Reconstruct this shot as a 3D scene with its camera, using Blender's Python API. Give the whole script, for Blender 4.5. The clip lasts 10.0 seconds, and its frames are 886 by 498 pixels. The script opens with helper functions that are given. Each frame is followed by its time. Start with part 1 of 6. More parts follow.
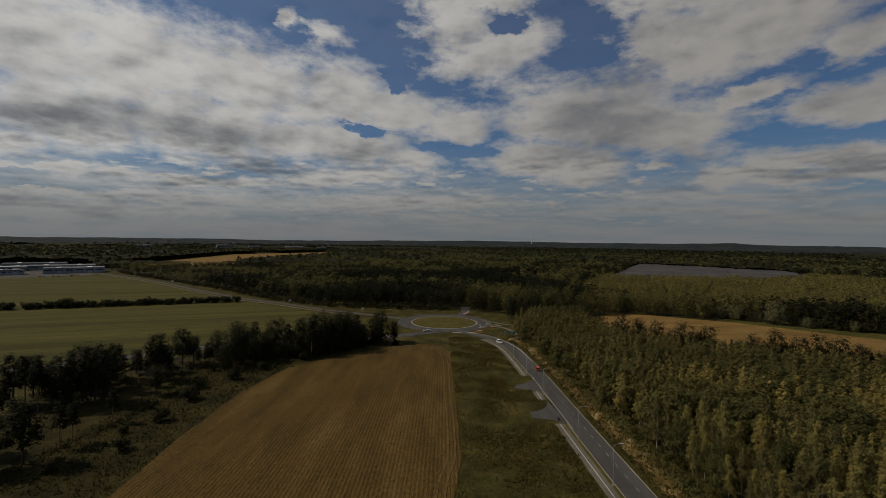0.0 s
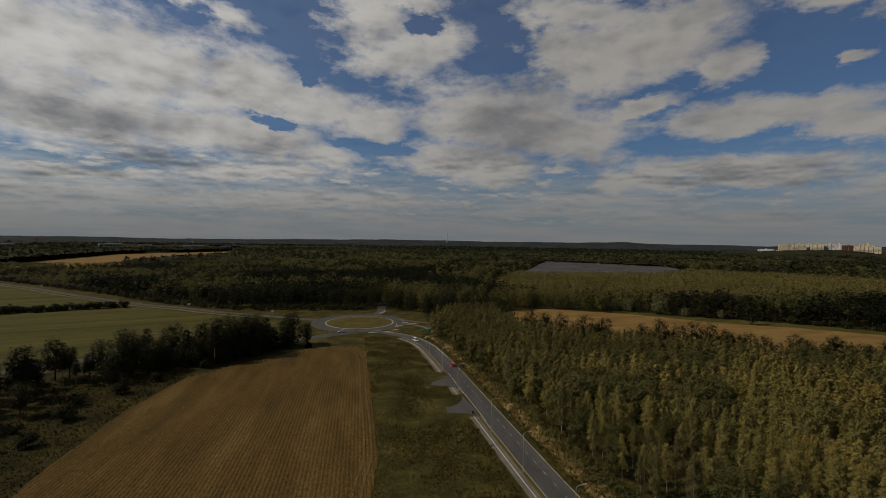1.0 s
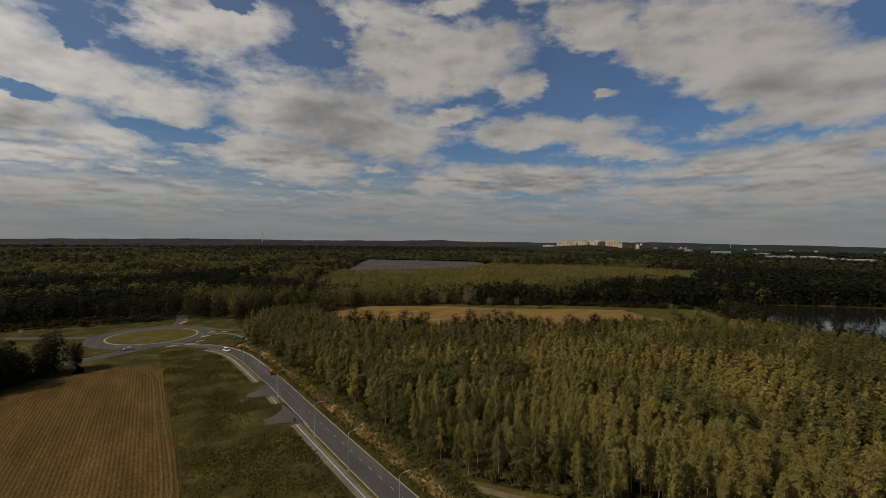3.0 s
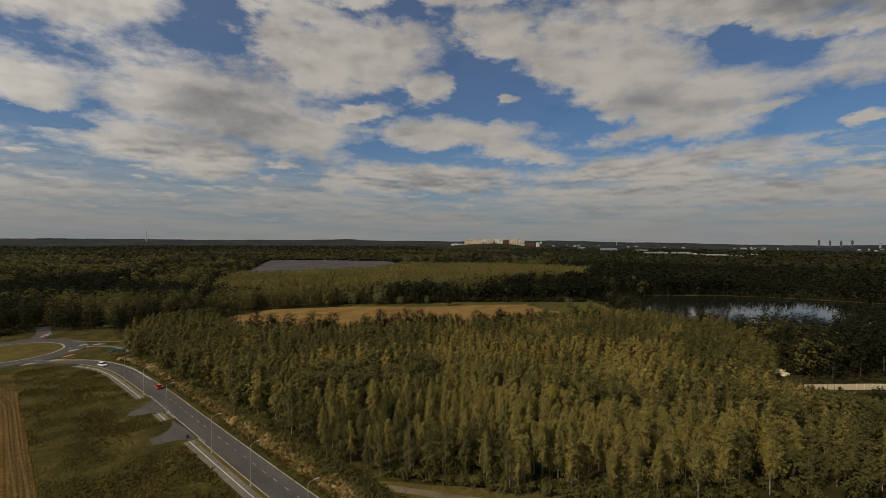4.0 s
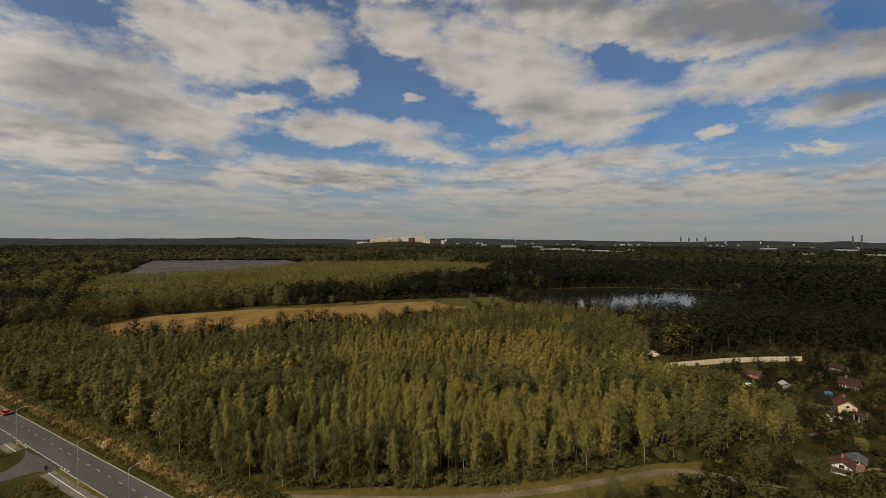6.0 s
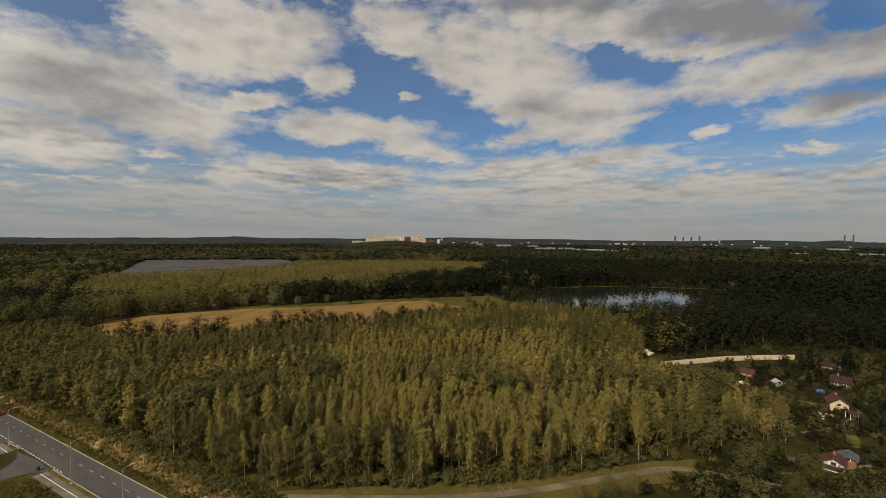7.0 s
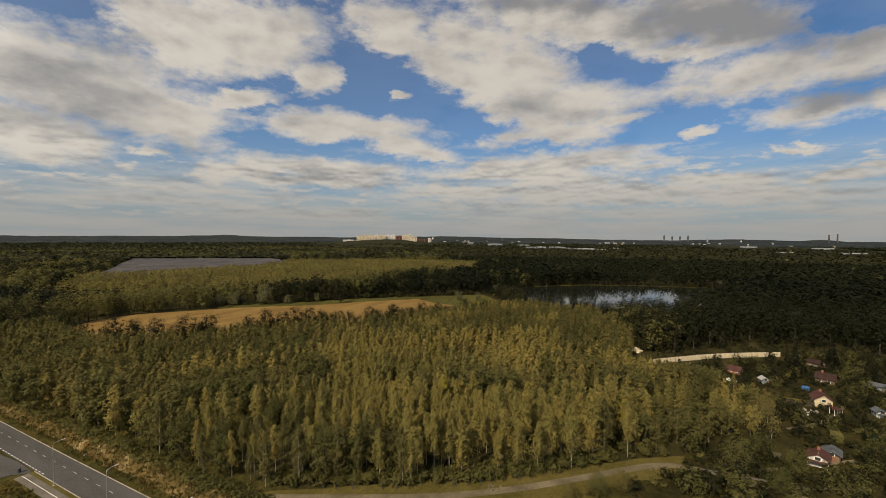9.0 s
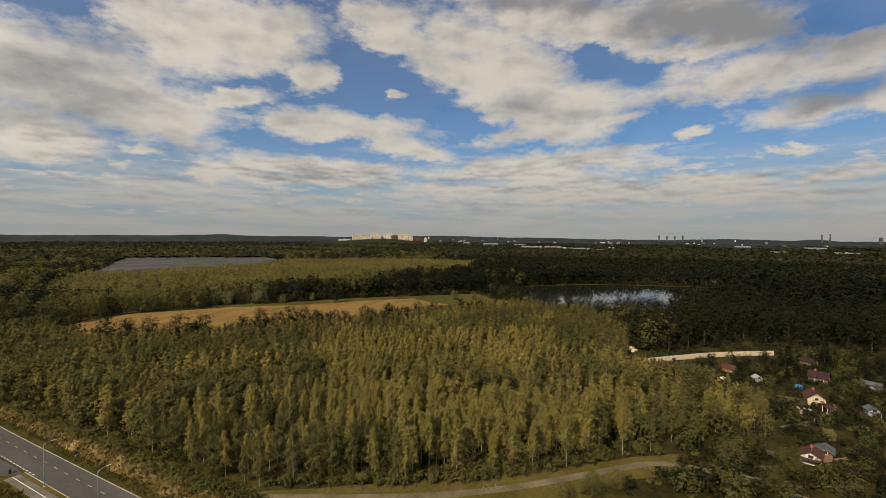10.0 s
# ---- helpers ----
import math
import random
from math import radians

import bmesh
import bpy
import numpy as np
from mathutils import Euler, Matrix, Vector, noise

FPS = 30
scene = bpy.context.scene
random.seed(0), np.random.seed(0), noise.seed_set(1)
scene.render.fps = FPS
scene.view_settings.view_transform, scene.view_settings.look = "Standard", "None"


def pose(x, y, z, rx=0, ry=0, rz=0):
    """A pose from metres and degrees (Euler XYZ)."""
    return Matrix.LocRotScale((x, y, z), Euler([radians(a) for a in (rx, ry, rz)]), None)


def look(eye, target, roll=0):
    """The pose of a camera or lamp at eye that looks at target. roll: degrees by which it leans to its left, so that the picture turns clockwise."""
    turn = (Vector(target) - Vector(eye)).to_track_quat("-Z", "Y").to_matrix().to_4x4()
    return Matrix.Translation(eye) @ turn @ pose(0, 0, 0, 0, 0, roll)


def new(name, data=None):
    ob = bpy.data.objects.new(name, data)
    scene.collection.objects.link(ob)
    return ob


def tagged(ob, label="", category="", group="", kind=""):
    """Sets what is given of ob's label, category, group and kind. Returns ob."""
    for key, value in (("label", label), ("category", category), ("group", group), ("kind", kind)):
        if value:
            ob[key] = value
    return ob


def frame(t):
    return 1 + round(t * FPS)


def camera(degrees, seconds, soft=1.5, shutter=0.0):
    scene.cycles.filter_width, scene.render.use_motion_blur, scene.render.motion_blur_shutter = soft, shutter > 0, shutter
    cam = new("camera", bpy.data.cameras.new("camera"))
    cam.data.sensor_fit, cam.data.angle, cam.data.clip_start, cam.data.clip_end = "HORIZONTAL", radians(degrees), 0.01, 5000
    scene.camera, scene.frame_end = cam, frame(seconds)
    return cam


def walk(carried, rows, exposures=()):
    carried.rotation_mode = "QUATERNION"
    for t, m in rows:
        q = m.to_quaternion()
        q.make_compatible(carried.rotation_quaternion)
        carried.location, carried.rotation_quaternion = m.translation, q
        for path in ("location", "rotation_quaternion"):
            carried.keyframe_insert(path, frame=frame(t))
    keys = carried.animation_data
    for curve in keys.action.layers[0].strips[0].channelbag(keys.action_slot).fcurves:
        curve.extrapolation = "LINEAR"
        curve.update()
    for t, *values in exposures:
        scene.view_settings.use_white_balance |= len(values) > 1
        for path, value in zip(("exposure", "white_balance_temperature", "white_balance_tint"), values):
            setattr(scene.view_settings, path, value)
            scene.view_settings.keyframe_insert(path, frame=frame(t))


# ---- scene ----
cam = camera(90.0, 10.0, soft=0.75)
EYE = 55.0
PATH = [
    (0, pose(0, 0, EYE, 88.83, -0.85, 0.00)),
    (0.5, pose(0, 0, EYE, 88.82, -0.92, -5.09)),
    (1, pose(0, 0, EYE, 88.84, -0.95, -10.80)),
    (1.5, pose(0, 0, EYE, 88.89, -0.97, -16.50)),
    (2, pose(0, 0, EYE, 88.93, -0.92, -22.15)),
    (2.5, pose(0, 0, EYE, 88.95, -0.78, -27.69)),
    (4, pose(0, 0, EYE, 88.91, -0.40, -45.11)),
    (4.5, pose(0, 0, EYE, 88.88, -0.34, -50.60)),
    (5, pose(0, 0, EYE, 88.77, -0.22, -55.73)),
    (5.5, pose(0, 0, EYE, 88.73, -0.20, -56.97)),
    (7, pose(0, 0, EYE, 88.60, -0.23, -57.78)),
    (7.5, pose(0, 0, EYE, 88.55, -0.24, -58.10)),
    (8, pose(0.12, 0, EYE - 0.08, 88.53, -0.27, -58.38)),
    (8.5, pose(0.27, 0, EYE - 0.15, 88.48, -0.30, -58.64)),
    (9, pose(0.44, 0, EYE - 0.24, 88.46, -0.33, -58.91)),
    (9.5, pose(0.62, 0, EYE - 0.33, 88.43, -0.35, -59.16)),
    (10, pose(0.78, 0, EYE - 0.42, 88.40, -0.38, -59.44)),
]
walk(cam, PATH, [(0, -0.93, 6500, 10), (2.5, -0.63, 6700, 10), (5, -0.27, 6900, 10), (7.5, 0.04, 7000, 10), (10, 0.16, 7050, 10)])

# ---- sun and sky ----
SUN_EL, SUN_AZ = radians(43), radians(-84)      # azimuth from +y towards +x
sun = new("sun", bpy.data.lights.new("sun", "SUN"))
sun.data.energy, sun.data.angle, sun.data.color = 5.0, radians(0.6), (1.0, 0.88, 0.70)
sun_way = Vector((math.sin(SUN_AZ) * math.cos(SUN_EL), math.cos(SUN_AZ) * math.cos(SUN_EL), math.sin(SUN_EL)))
sun.matrix_world = look(sun_way * 200, (0, 0, 0))

world = bpy.data.worlds.new("sky")
scene.world = world
world.use_nodes = True
wt = world.node_tree
wt.nodes.clear()


def wnode(kind):
    return wt.nodes.new(kind)


def put(node_in, value):
    if isinstance(value, bpy.types.NodeSocket):
        node_in.id_data.links.new(value, node_in)
    else:
        node_in.default_value = value


def wmath(op, a, b=0.0, c=0.0, clamp=False):
    n = wnode("ShaderNodeMath")
    n.operation, n.use_clamp = op, clamp
    put(n.inputs[0], a), put(n.inputs[1], b), put(n.inputs[2], c)
    return n.outputs[0]


def wnoise(vector, scale, detail, rough=0.55, lac=2.0):
    n = wnode("ShaderNodeTexNoise")
    put(n.inputs["Vector"], vector), put(n.inputs["Scale"], scale), put(n.inputs["Detail"], detail)
    put(n.inputs["Roughness"], rough), put(n.inputs["Lacunarity"], lac)
    return n.outputs[0]


def wramp(value, lo, hi, to_lo=0.0, to_hi=1.0):
    n = wnode("ShaderNodeMapRange")
    n.interpolation_type = "SMOOTHSTEP"
    put(n.inputs["Value"], value)
    for key, v in (("From Min", lo), ("From Max", hi), ("To Min", to_lo), ("To Max", to_hi)):
        put(n.inputs[key], v)
    return n.outputs[0]


def wmix(fac, a, b):
    n = wnode("ShaderNodeMix")
    n.data_type = "RGBA"
    put(n.inputs[0], fac), put(n.inputs[6], a), put(n.inputs[7], b)
    return n.outputs[2]


sky = wnode("ShaderNodeTexSky")
sky.sky_type, sky.sun_disc, sky.sun_elevation, sky.sun_rotation = "NISHITA", False, SUN_EL, SUN_AZ
sky.altitude, sky.air_density, sky.dust_density, sky.ozone_density = 200, 1.0, 0.6, 2.0
way = wnode("ShaderNodeTexCoord").outputs["Generated"]
xyz = wnode("ShaderNodeSeparateXYZ")
put(xyz.inputs[0], way)
DEG = 57.29578
az = wmath("MULTIPLY", wmath("ARCTAN2", xyz.outputs[0], xyz.outputs[1]), DEG)
el = wmath("MULTIPLY", wmath("ARCSINE", xyz.outputs[2]), DEG)
# a flat cloud layer seen from below: detail shrinks towards the horizon
up = wmath("MAXIMUM", wmath("ADD", xyz.outputs[2], 0.10), 0.06)
layer = wnode("ShaderNodeCombineXYZ")
put(layer.inputs[0], wmath("DIVIDE", xyz.outputs[0], up))
put(layer.inputs[1], wmath("DIVIDE", xyz.outputs[1], up))
LAYER = layer.outputs[0]
coarse = wnoise(LAYER, 1.6, 5, 0.55)
puff_at = wnode("ShaderNodeCombineXYZ")
put(puff_at.inputs[0], wmath("MULTIPLY", az, 0.075)), put(puff_at.inputs[1], wmath("MULTIPLY", el, 0.15))
fine = wmath("ADD", wmath("MULTIPLY", wnoise(LAYER, 2.6, 8, 0.58), 0.25), wmath("MULTIPLY", wnoise(puff_at.outputs[0], 1.5, 9, 0.60), 0.75))
# the torn rims: smaller billows, flatter and closer together towards the horizon
rim = wnoise(puff_at.outputs[0], 3.6, 9, 0.64)
# the angles, bent a little by noise, in which the single clouds are laid out
bend = wmath("ADD", wmath("MULTIPLY", wmath("SUBTRACT", coarse, 0.5), 4.0), wmath("MULTIPLY", wmath("SUBTRACT", rim, 0.5), 4.0))
bend_up = wmath("MULTIPLY", wmath("SUBTRACT", fine, 0.5), 4.0)
tear = wnoise(puff_at.outputs[0], 9.0, 6, 0.6)
bent_az = wmath("ADD", az, wmath("ADD", bend, wmath("MULTIPLY", wmath("SUBTRACT", tear, 0.5), 2.6)))
bent_el = wmath("ADD", el, wmath("ADD", bend_up, wmath("MULTIPLY", wmath("SUBTRACT", wnoise(puff_at.outputs[0], 7.0, 6, 0.6), 0.5), 1.6)))


def bank_distance(before, azimuth, elevation, half_width, half_height, slope):
    """The distance from the middle of an ellipse in degrees, 1 at its rim; slope: its lean upwards to the right.
    before: what was reckoned last, taken along so that the banks are worked through one by one."""
    at = wnode("ShaderNodeCombineXYZ")
    put(at.inputs[0], bent_az), put(at.inputs[1], bent_el), put(at.inputs[2], before)
    m = wnode("ShaderNodeMapping")
    m.vector_type = "TEXTURE"
    put(m.inputs["Vector"], at.outputs[0])
    m.inputs["Location"].default_value = (azimuth, elevation, 0)
    m.inputs["Rotation"].default_value = (0, 0, radians(slope))
    m.inputs["Scale"].default_value = (half_width, half_height, 1e5)
    n = wnode("ShaderNodeVectorMath")
    n.operation = "LENGTH"
    put(n.inputs[0], m.outputs[0])
    return n.outputs["Value"]


cover = wmath("ADD", 9.0, 0.0)


def cloud(azimuth, elevation, half_width, half_height, slope=0.0):
    """One bank of cloud."""
    global cover
    cover = wmath("SMOOTH_MIN", cover, bank_distance(cover, azimuth, elevation, half_width, half_height, slope), 0.25)


cloud(-42.7, 18.2, 6.6, 5.4, 4.2)
cloud(-34.3, 17.8, 11.1, 6.2, -3.7)
cloud(-41.5, 11.5, 8.4, 4.7, 10.6)
cloud(-24.4, 17.3, 11.7, 5.2, -6.2)
cloud(-29.0, 11.8, 14.4, 4.3, 2.5)
cloud(-12.7, 17.3, 8.7, 4.3, -16.5)
cloud(-16.0, 11.8, 13.2, 3.3, -2.0)
cloud(-6.3, 15.4, 7.8, 3.4, -6.9)
cloud(0.9, 14.6, 7.9, 2.4, -4.1)
cloud(-41.5, 6.7, 10.8, 0.5, 4.1)
cloud(-30.1, 6.3, 14.2, 0.8, 0.9)
cloud(-34.3, 4.3, 16.6, 0.7, 2.5)
cloud(-42.7, 4.3, 4.8, 0.4, 5.1)
cloud(15.8, 14.9, 11.4, 4.5, -7.8)
cloud(22.9, 12.8, 11.7, 3.1, -8.2)
cloud(13.8, 10.0, 10.9, 3.1, -1.5)
cloud(29.9, 12.6, 4.2, 1.7, -10.3)
cloud(-4.8, 10.0, 5.4, 2.0, -6.1)
cloud(-10.5, 7.7, 10.5, 1.5, 2.2)
cloud(24.8, 8.7, 1.7, 0.6, -3.1)
cloud(5.1, 22.3, 8.1, 3.1, 9.3)
cloud(0.7, 25.9, 5.4, 3.5, 0.4)
cloud(10.1, 23.7, 3.9, 2.6, 23.8)
cloud(3.6, 27.9, 9.3, 1.1, -0.8)
cloud(-15.2, 23.7, 3.4, 1.3, -9.5)
cloud(-19.3, 24.7, 1.2, 1.2, 8.3)
cloud(30.2, 20.7, 6.5, 3.4, 5.4)
cloud(25.7, 22.9, 3.6, 3.9, -9.0)
cloud(36.7, 22.0, 6.7, 2.4, 1.6)
cloud(27.9, 25.7, 8.6, 2.1, -10.7)
cloud(42.1, 18.8, 2.9, 1.8, -8.7)
cloud(40.8, 13.6, 4.9, 1.5, 2.4)
cloud(34.5, 15.6, 4.3, 0.8, 6.8)
cloud(31.4, 22.2, 8.6, 4.0, -7.4)
cloud(38.5, 23.4, 5.9, 3.0, -3.3)
cloud(43.7, 18.9, 3.4, 1.7, -4.3)
cloud(46.8, 13.6, 10.3, 1.9, -1.6)
cloud(54.3, 11.6, 6.6, 1.2, -15.1)
cloud(58.2, 10.2, 2.4, 0.7, -5.0)
cloud(53.2, 17.5, 1.6, 0.6, -2.0)
cloud(54.0, 23.7, 8.0, 2.5, -28.2)
cloud(62.1, 19.5, 10.8, 3.0, -28.1)
cloud(67.7, 15.5, 7.2, 2.3, -20.0)
cloud(68.8, 20.2, 6.8, 3.8, -14.7)
cloud(69.0, 12.2, 4.5, 1.3, 0.9)
cloud(67.0, 8.5, 8.3, 1.8, 0.6)
cloud(42.9, 8.3, 13.4, 1.5, -1.3)
cloud(34.5, 7.9, 5.7, 1.0, -0.2)
cloud(48.7, 28.8, 8.6, 1.6, 1.1)
cloud(34.6, 27.5, 5.4, 1.1, 6.9)
cloud(21.6, 14.8, 9.0, 4.9, 1.7)
cloud(17.0, 15.8, 5.1, 3.2, 7.8)
cloud(27.9, 12.8, 5.7, 3.0, -5.5)
cloud(25.3, 8.8, 2.0, 0.6, 6.3)
cloud(17.3, 9.0, 6.5, 2.1, 8.4)
cloud(30.4, 22.2, 6.1, 3.0, 7.5)
cloud(35.3, 20.9, 8.3, 2.8, 1.1)
cloud(43.5, 18.8, 3.2, 1.7, 5.3)
cloud(43.5, 13.8, 8.4, 1.6, 4.1)
cloud(50.4, 12.6, 7.7, 1.6, -11.2)
cloud(56.9, 10.7, 4.3, 1.1, -4.9)
cloud(53.3, 17.2, 1.9, 0.7, 7.5)
cloud(33.5, 15.9, 3.9, 0.8, 11.6)
cloud(33.1, 7.5, 4.1, 1.3, 4.1)
cloud(46.2, 8.1, 7.9, 1.4, 2.2)
cloud(43.5, 6.8, 13.3, 1.0, 2.2)
cloud(53.2, 25.3, 7.7, 2.1, -8.8)
cloud(62.6, 23.4, 12.0, 3.3, -12.4)
cloud(74.5, 24.8, 14.8, 3.3, -13.4)
cloud(67.6, 19.3, 9.2, 2.8, -11.0)
cloud(90.2, 23.0, 9.4, 3.1, -15.1)
cloud(87.6, 20.0, 6.9, 0.9, -13.0)
cloud(73.2, 16.4, 11.5, 2.4, -3.3)
cloud(73.6, 12.6, 8.4, 1.7, 3.2)
cloud(80.5, 13.7, 4.1, 0.9, 3.4)
cloud(93.9, 16.9, 9.2, 2.3, -1.4)
cloud(101.4, 17.1, 4.6, 2.6, 6.2)
cloud(98.6, 12.3, 6.5, 1.7, 0.7)
cloud(88.8, 11.5, 1.9, 0.6, 9.8)
cloud(74.7, 9.2, 15.9, 1.6, 2.1)
cloud(84.3, 9.6, 6.5, 1.1, 0.4)
cloud(67.8, 7.5, 13.3, 1.3, -0.6)
cloud(91.1, 6.6, 6.3, 1.0, -3.5)
cloud(97.5, 9.0, 2.3, 0.4, -4.0)
cloud(100.3, 6.1, 4.4, 0.8, 1.8)
cloud(104.0, 6.9, 2.2, 0.5, -6.2)
cloud(104.2, 12.4, 2.5, 2.0, 7.8)
cloud(106.6, 14.2, 2.6, 2.4, 5.6)
cloud(74.8, 5.3, 26.8, 1.8, -0.7)
cloud(94.2, 4.6, 12.9, 1.4, -2.6)
cloud(-36.7, 2.4, 19.1, 1.3, 2.6)
cloud(-6.2, 4.6, 20.7, 1.4, 1.3)
cloud(63.4, 5.6, 12.6, 1.2, -2.8)
cloud(91.8, 21.1, 6.8, 2.9, -11.5)
hollow = wmath("MULTIPLY", cover, 0.0)


def gap(azimuth, elevation, half_width, half_height, slope=0.0):
    """A gap of blue sky torn into the banks."""
    global hollow
    hollow = wmath("MAXIMUM", hollow, wramp(bank_distance(hollow, azimuth, elevation, half_width, half_height, slope), 1.8, 0.0))


gap(-10.6, 13.5, 2.3, 0.4, -14.2)
gap(1.7, 11.3, 4.1, 0.6, -3.3)
gap(8.3, 25.7, 2.1, 0.7, -2.6)
gap(77.8, 21.3, 1.4, 0.8, 3.1)
gap(82.6, 19.0, 2.1, 0.5, -7.1)
gap(-6.4, 19.3, 1.6, 0.5, -29.7)
gap(-30.1, 7.3, 6.5, 0.3, 1.7)
gap(-42.7, 5.0, 3.6, 0.3, 5.7)
gap(49.0, 17.8, 2.1, 2.5, 12.4)
gap(89.4, 9.8, 6.0, 0.5, 1.7)
gap(101.7, 20.6, 2.3, 1.1, -4.8)
thick = wmath("MULTIPLY", hollow, 0.0)


def thick_cloud(azimuth, elevation, half_width, half_height, slope, depth):
    """A deep part of a bank, where the base turns dark."""
    global thick
    thick = wmath("MAXIMUM", thick, wramp(bank_distance(thick, azimuth, elevation, half_width, half_height, slope), 1.8, 0.0, 0.0, depth))


thick_cloud(19.0, 14.3, 7.9, 4.5, 2.0, 0.4)
thick_cloud(-38.9, 11.7, 8.9, 2.3, 5.1, 0.6)
thick_cloud(-21.9, 8.7, 5.0, 1.1, 1.2, 0.6)
thick_cloud(20.4, 11.3, 6.0, 2.0, 0.9, 0.55)
thick_cloud(-27.3, 11.4, 8.6, 1.9, 0.0, 0.6)
thick_cloud(-11.9, 10.4, 8.3, 1.4, 2.9, 0.4)
thick_cloud(90.8, 22.1, 10.3, 2.6, -14.9, 1.25)
thick_cloud(75.1, 26.5, 10.7, 1.3, -9.1, 0.9)
thick_cloud(19.3, 10.9, 5.4, 1.9, -3.3, 0.5)
thick_cloud(100.7, 13.8, 5.2, 1.4, 4.2, 0.9)
thick_cloud(69.8, 15.0, 7.7, 0.8, -2.2, 0.4)
thick_cloud(53.3, 7.1, 11.4, 0.7, 1.1, 0.35)
thick_cloud(84.3, 6.7, 9.6, 0.6, -2.6, 0.35)
thick_cloud(69.7, 16.1, 3.7, 2.0, -12.5, 0.5)
thick_cloud(41.4, 7.3, 4.9, 0.9, 0.0, 0.5)
body = wmath("ADD", wmath("SUBTRACT", 1.15, cover), wmath("ADD", wmath("MULTIPLY", wmath("SUBTRACT", fine, 0.48), 2.1), wmath("MULTIPLY", wmath("SUBTRACT", rim, 0.5), 1.5)))
body = wmath("SUBTRACT", body, wmath("MULTIPLY", hollow, 1.5))
# away from the laid-out banks the same broken cover goes on
rest = wramp(wmath("ABSOLUTE", wmath("SUBTRACT", az, 30.0)), 84.0, 100.0)
zenith = wramp(el, 36.0, 50.0)
rest = wmath("MAXIMUM", rest, zenith)
open_cover = wmath("ADD", wmath("MULTIPLY", wmath("SUBTRACT", coarse, 0.47), 4.0), wmath("SUBTRACT", fine, 0.5))
body = wmath("ADD", wmath("MULTIPLY", body, wmath("SUBTRACT", 1.0, rest)), wmath("MULTIPLY", open_cover, rest))
low = wramp(el, 11.0, 2.0)
streak_at = wnode("ShaderNodeCombineXYZ")
put(streak_at.inputs[0], wmath("MULTIPLY", az, 0.05)), put(streak_at.inputs[1], wmath("MULTIPLY", el, 0.6))
streak = wnoise(streak_at.outputs[0], 1.0, 6, 0.6)
body = wmath("MAXIMUM", body, wmath("MULTIPLY", low, wmath("MULTIPLY", wmath("SUBTRACT", streak, 0.35), 3.2)))
# rows of small flat heaps above the horizon, bright on top
heap_at = wnode("ShaderNodeCombineXYZ")
put(heap_at.inputs[0], wmath("MULTIPLY", az, 0.24)), put(heap_at.inputs[1], wmath("MULTIPLY", el, 0.95))
heap_over = wnode("ShaderNodeVectorMath")
put(heap_over.inputs[0], heap_at.outputs[0])
heap_over.inputs[1].default_value = (0.05, 0.34, 0)
heap = wnoise(heap_at.outputs[0], 1.0, 6, 0.55)
heap_top = wmath("SUBTRACT", heap, wnoise(heap_over.outputs[0], 1.0, 6, 0.55))
heaps = wmath("MULTIPLY", wramp(el, 0.8, 2.5), wramp(el, 12.0, 7.0))
body = wmath("MAXIMUM", body, wmath("MULTIPLY", heaps, wmath("MULTIPLY", wmath("SUBTRACT", heap, 0.52), 5.0)))
veil = wmath("MULTIPLY", wramp(wnoise(LAYER, 0.9, 6, 0.62), 0.50, 0.80), 0.10)
mask = wmath("MAXIMUM", wramp(body, -0.22, 0.80), veil)
# thick parts turn grey, thin rims stay bright
lump = wmath("ADD", wmath("MULTIPLY", wnoise(LAYER, 1.5, 4, 0.5), 0.35), wmath("MULTIPLY", wnoise(puff_at.outputs[0], 1.1, 7, 0.55), 0.65))
# relief: a lump is bright where it thins out towards the sun and grey on its far side
lit_at = wnode("ShaderNodeVectorMath")
put(lit_at.inputs[0], puff_at.outputs[0])
lit_at.inputs[1].default_value = (-0.10, 0.16, 0)
relief = wmath("SUBTRACT", wnoise(lit_at.outputs[0], 1.2, 5, 0.5), wnoise(puff_at.outputs[0], 1.2, 5, 0.5))
shade = wmath("ADD", wmath("MULTIPLY", body, 0.26), wmath("MULTIPLY", wmath("SUBTRACT", lump, 0.5), 1.7))
shade = wramp(wmath("ADD", wmath("ADD", shade, thick), wmath("SUBTRACT", wmath("MULTIPLY", relief, 2.6), wmath("MULTIPLY", heaps, wmath("MULTIPLY", heap_top, 2.6)))), -0.15, 1.25)
cloud_white, cloud_grey = (5.7, 5.4, 4.95, 1), (2.32, 2.34, 2.42, 1)
# clouds towards the sun shine brighter
sunward = wnode("ShaderNodeVectorMath")
sunward.operation = "DOT_PRODUCT"
put(sunward.inputs[0], way)
sunward.inputs[1].default_value = sun_way
cloud_white = wmix(wramp(sunward.outputs["Value"], -0.22, 0.9), cloud_white, (11.0, 10.7, 10.1, 1))
cloud_colour = wmix(shade, cloud_white, cloud_grey)
haze_colour = wmix(wramp(el, 10.0, 0.0, 0.0, 0.92), cloud_colour, (2.92, 3.0, 3.08, 1))
deep = wnode("ShaderNodeMix")
deep.data_type, deep.blend_type = "RGBA", "MULTIPLY"
put(deep.inputs[0], 1.0), put(deep.inputs[6], sky.outputs[0]), put(deep.inputs[7], (0.27, 0.57, 0.83, 1))
sky_haze = wmix(wramp(el, 13.0, 0.0, 0.0, 0.92), deep.outputs[2], (2.45, 2.8, 3.1, 1))
colour = wmix(wmath("MULTIPLY", mask, 0.94), sky_haze, haze_colour)
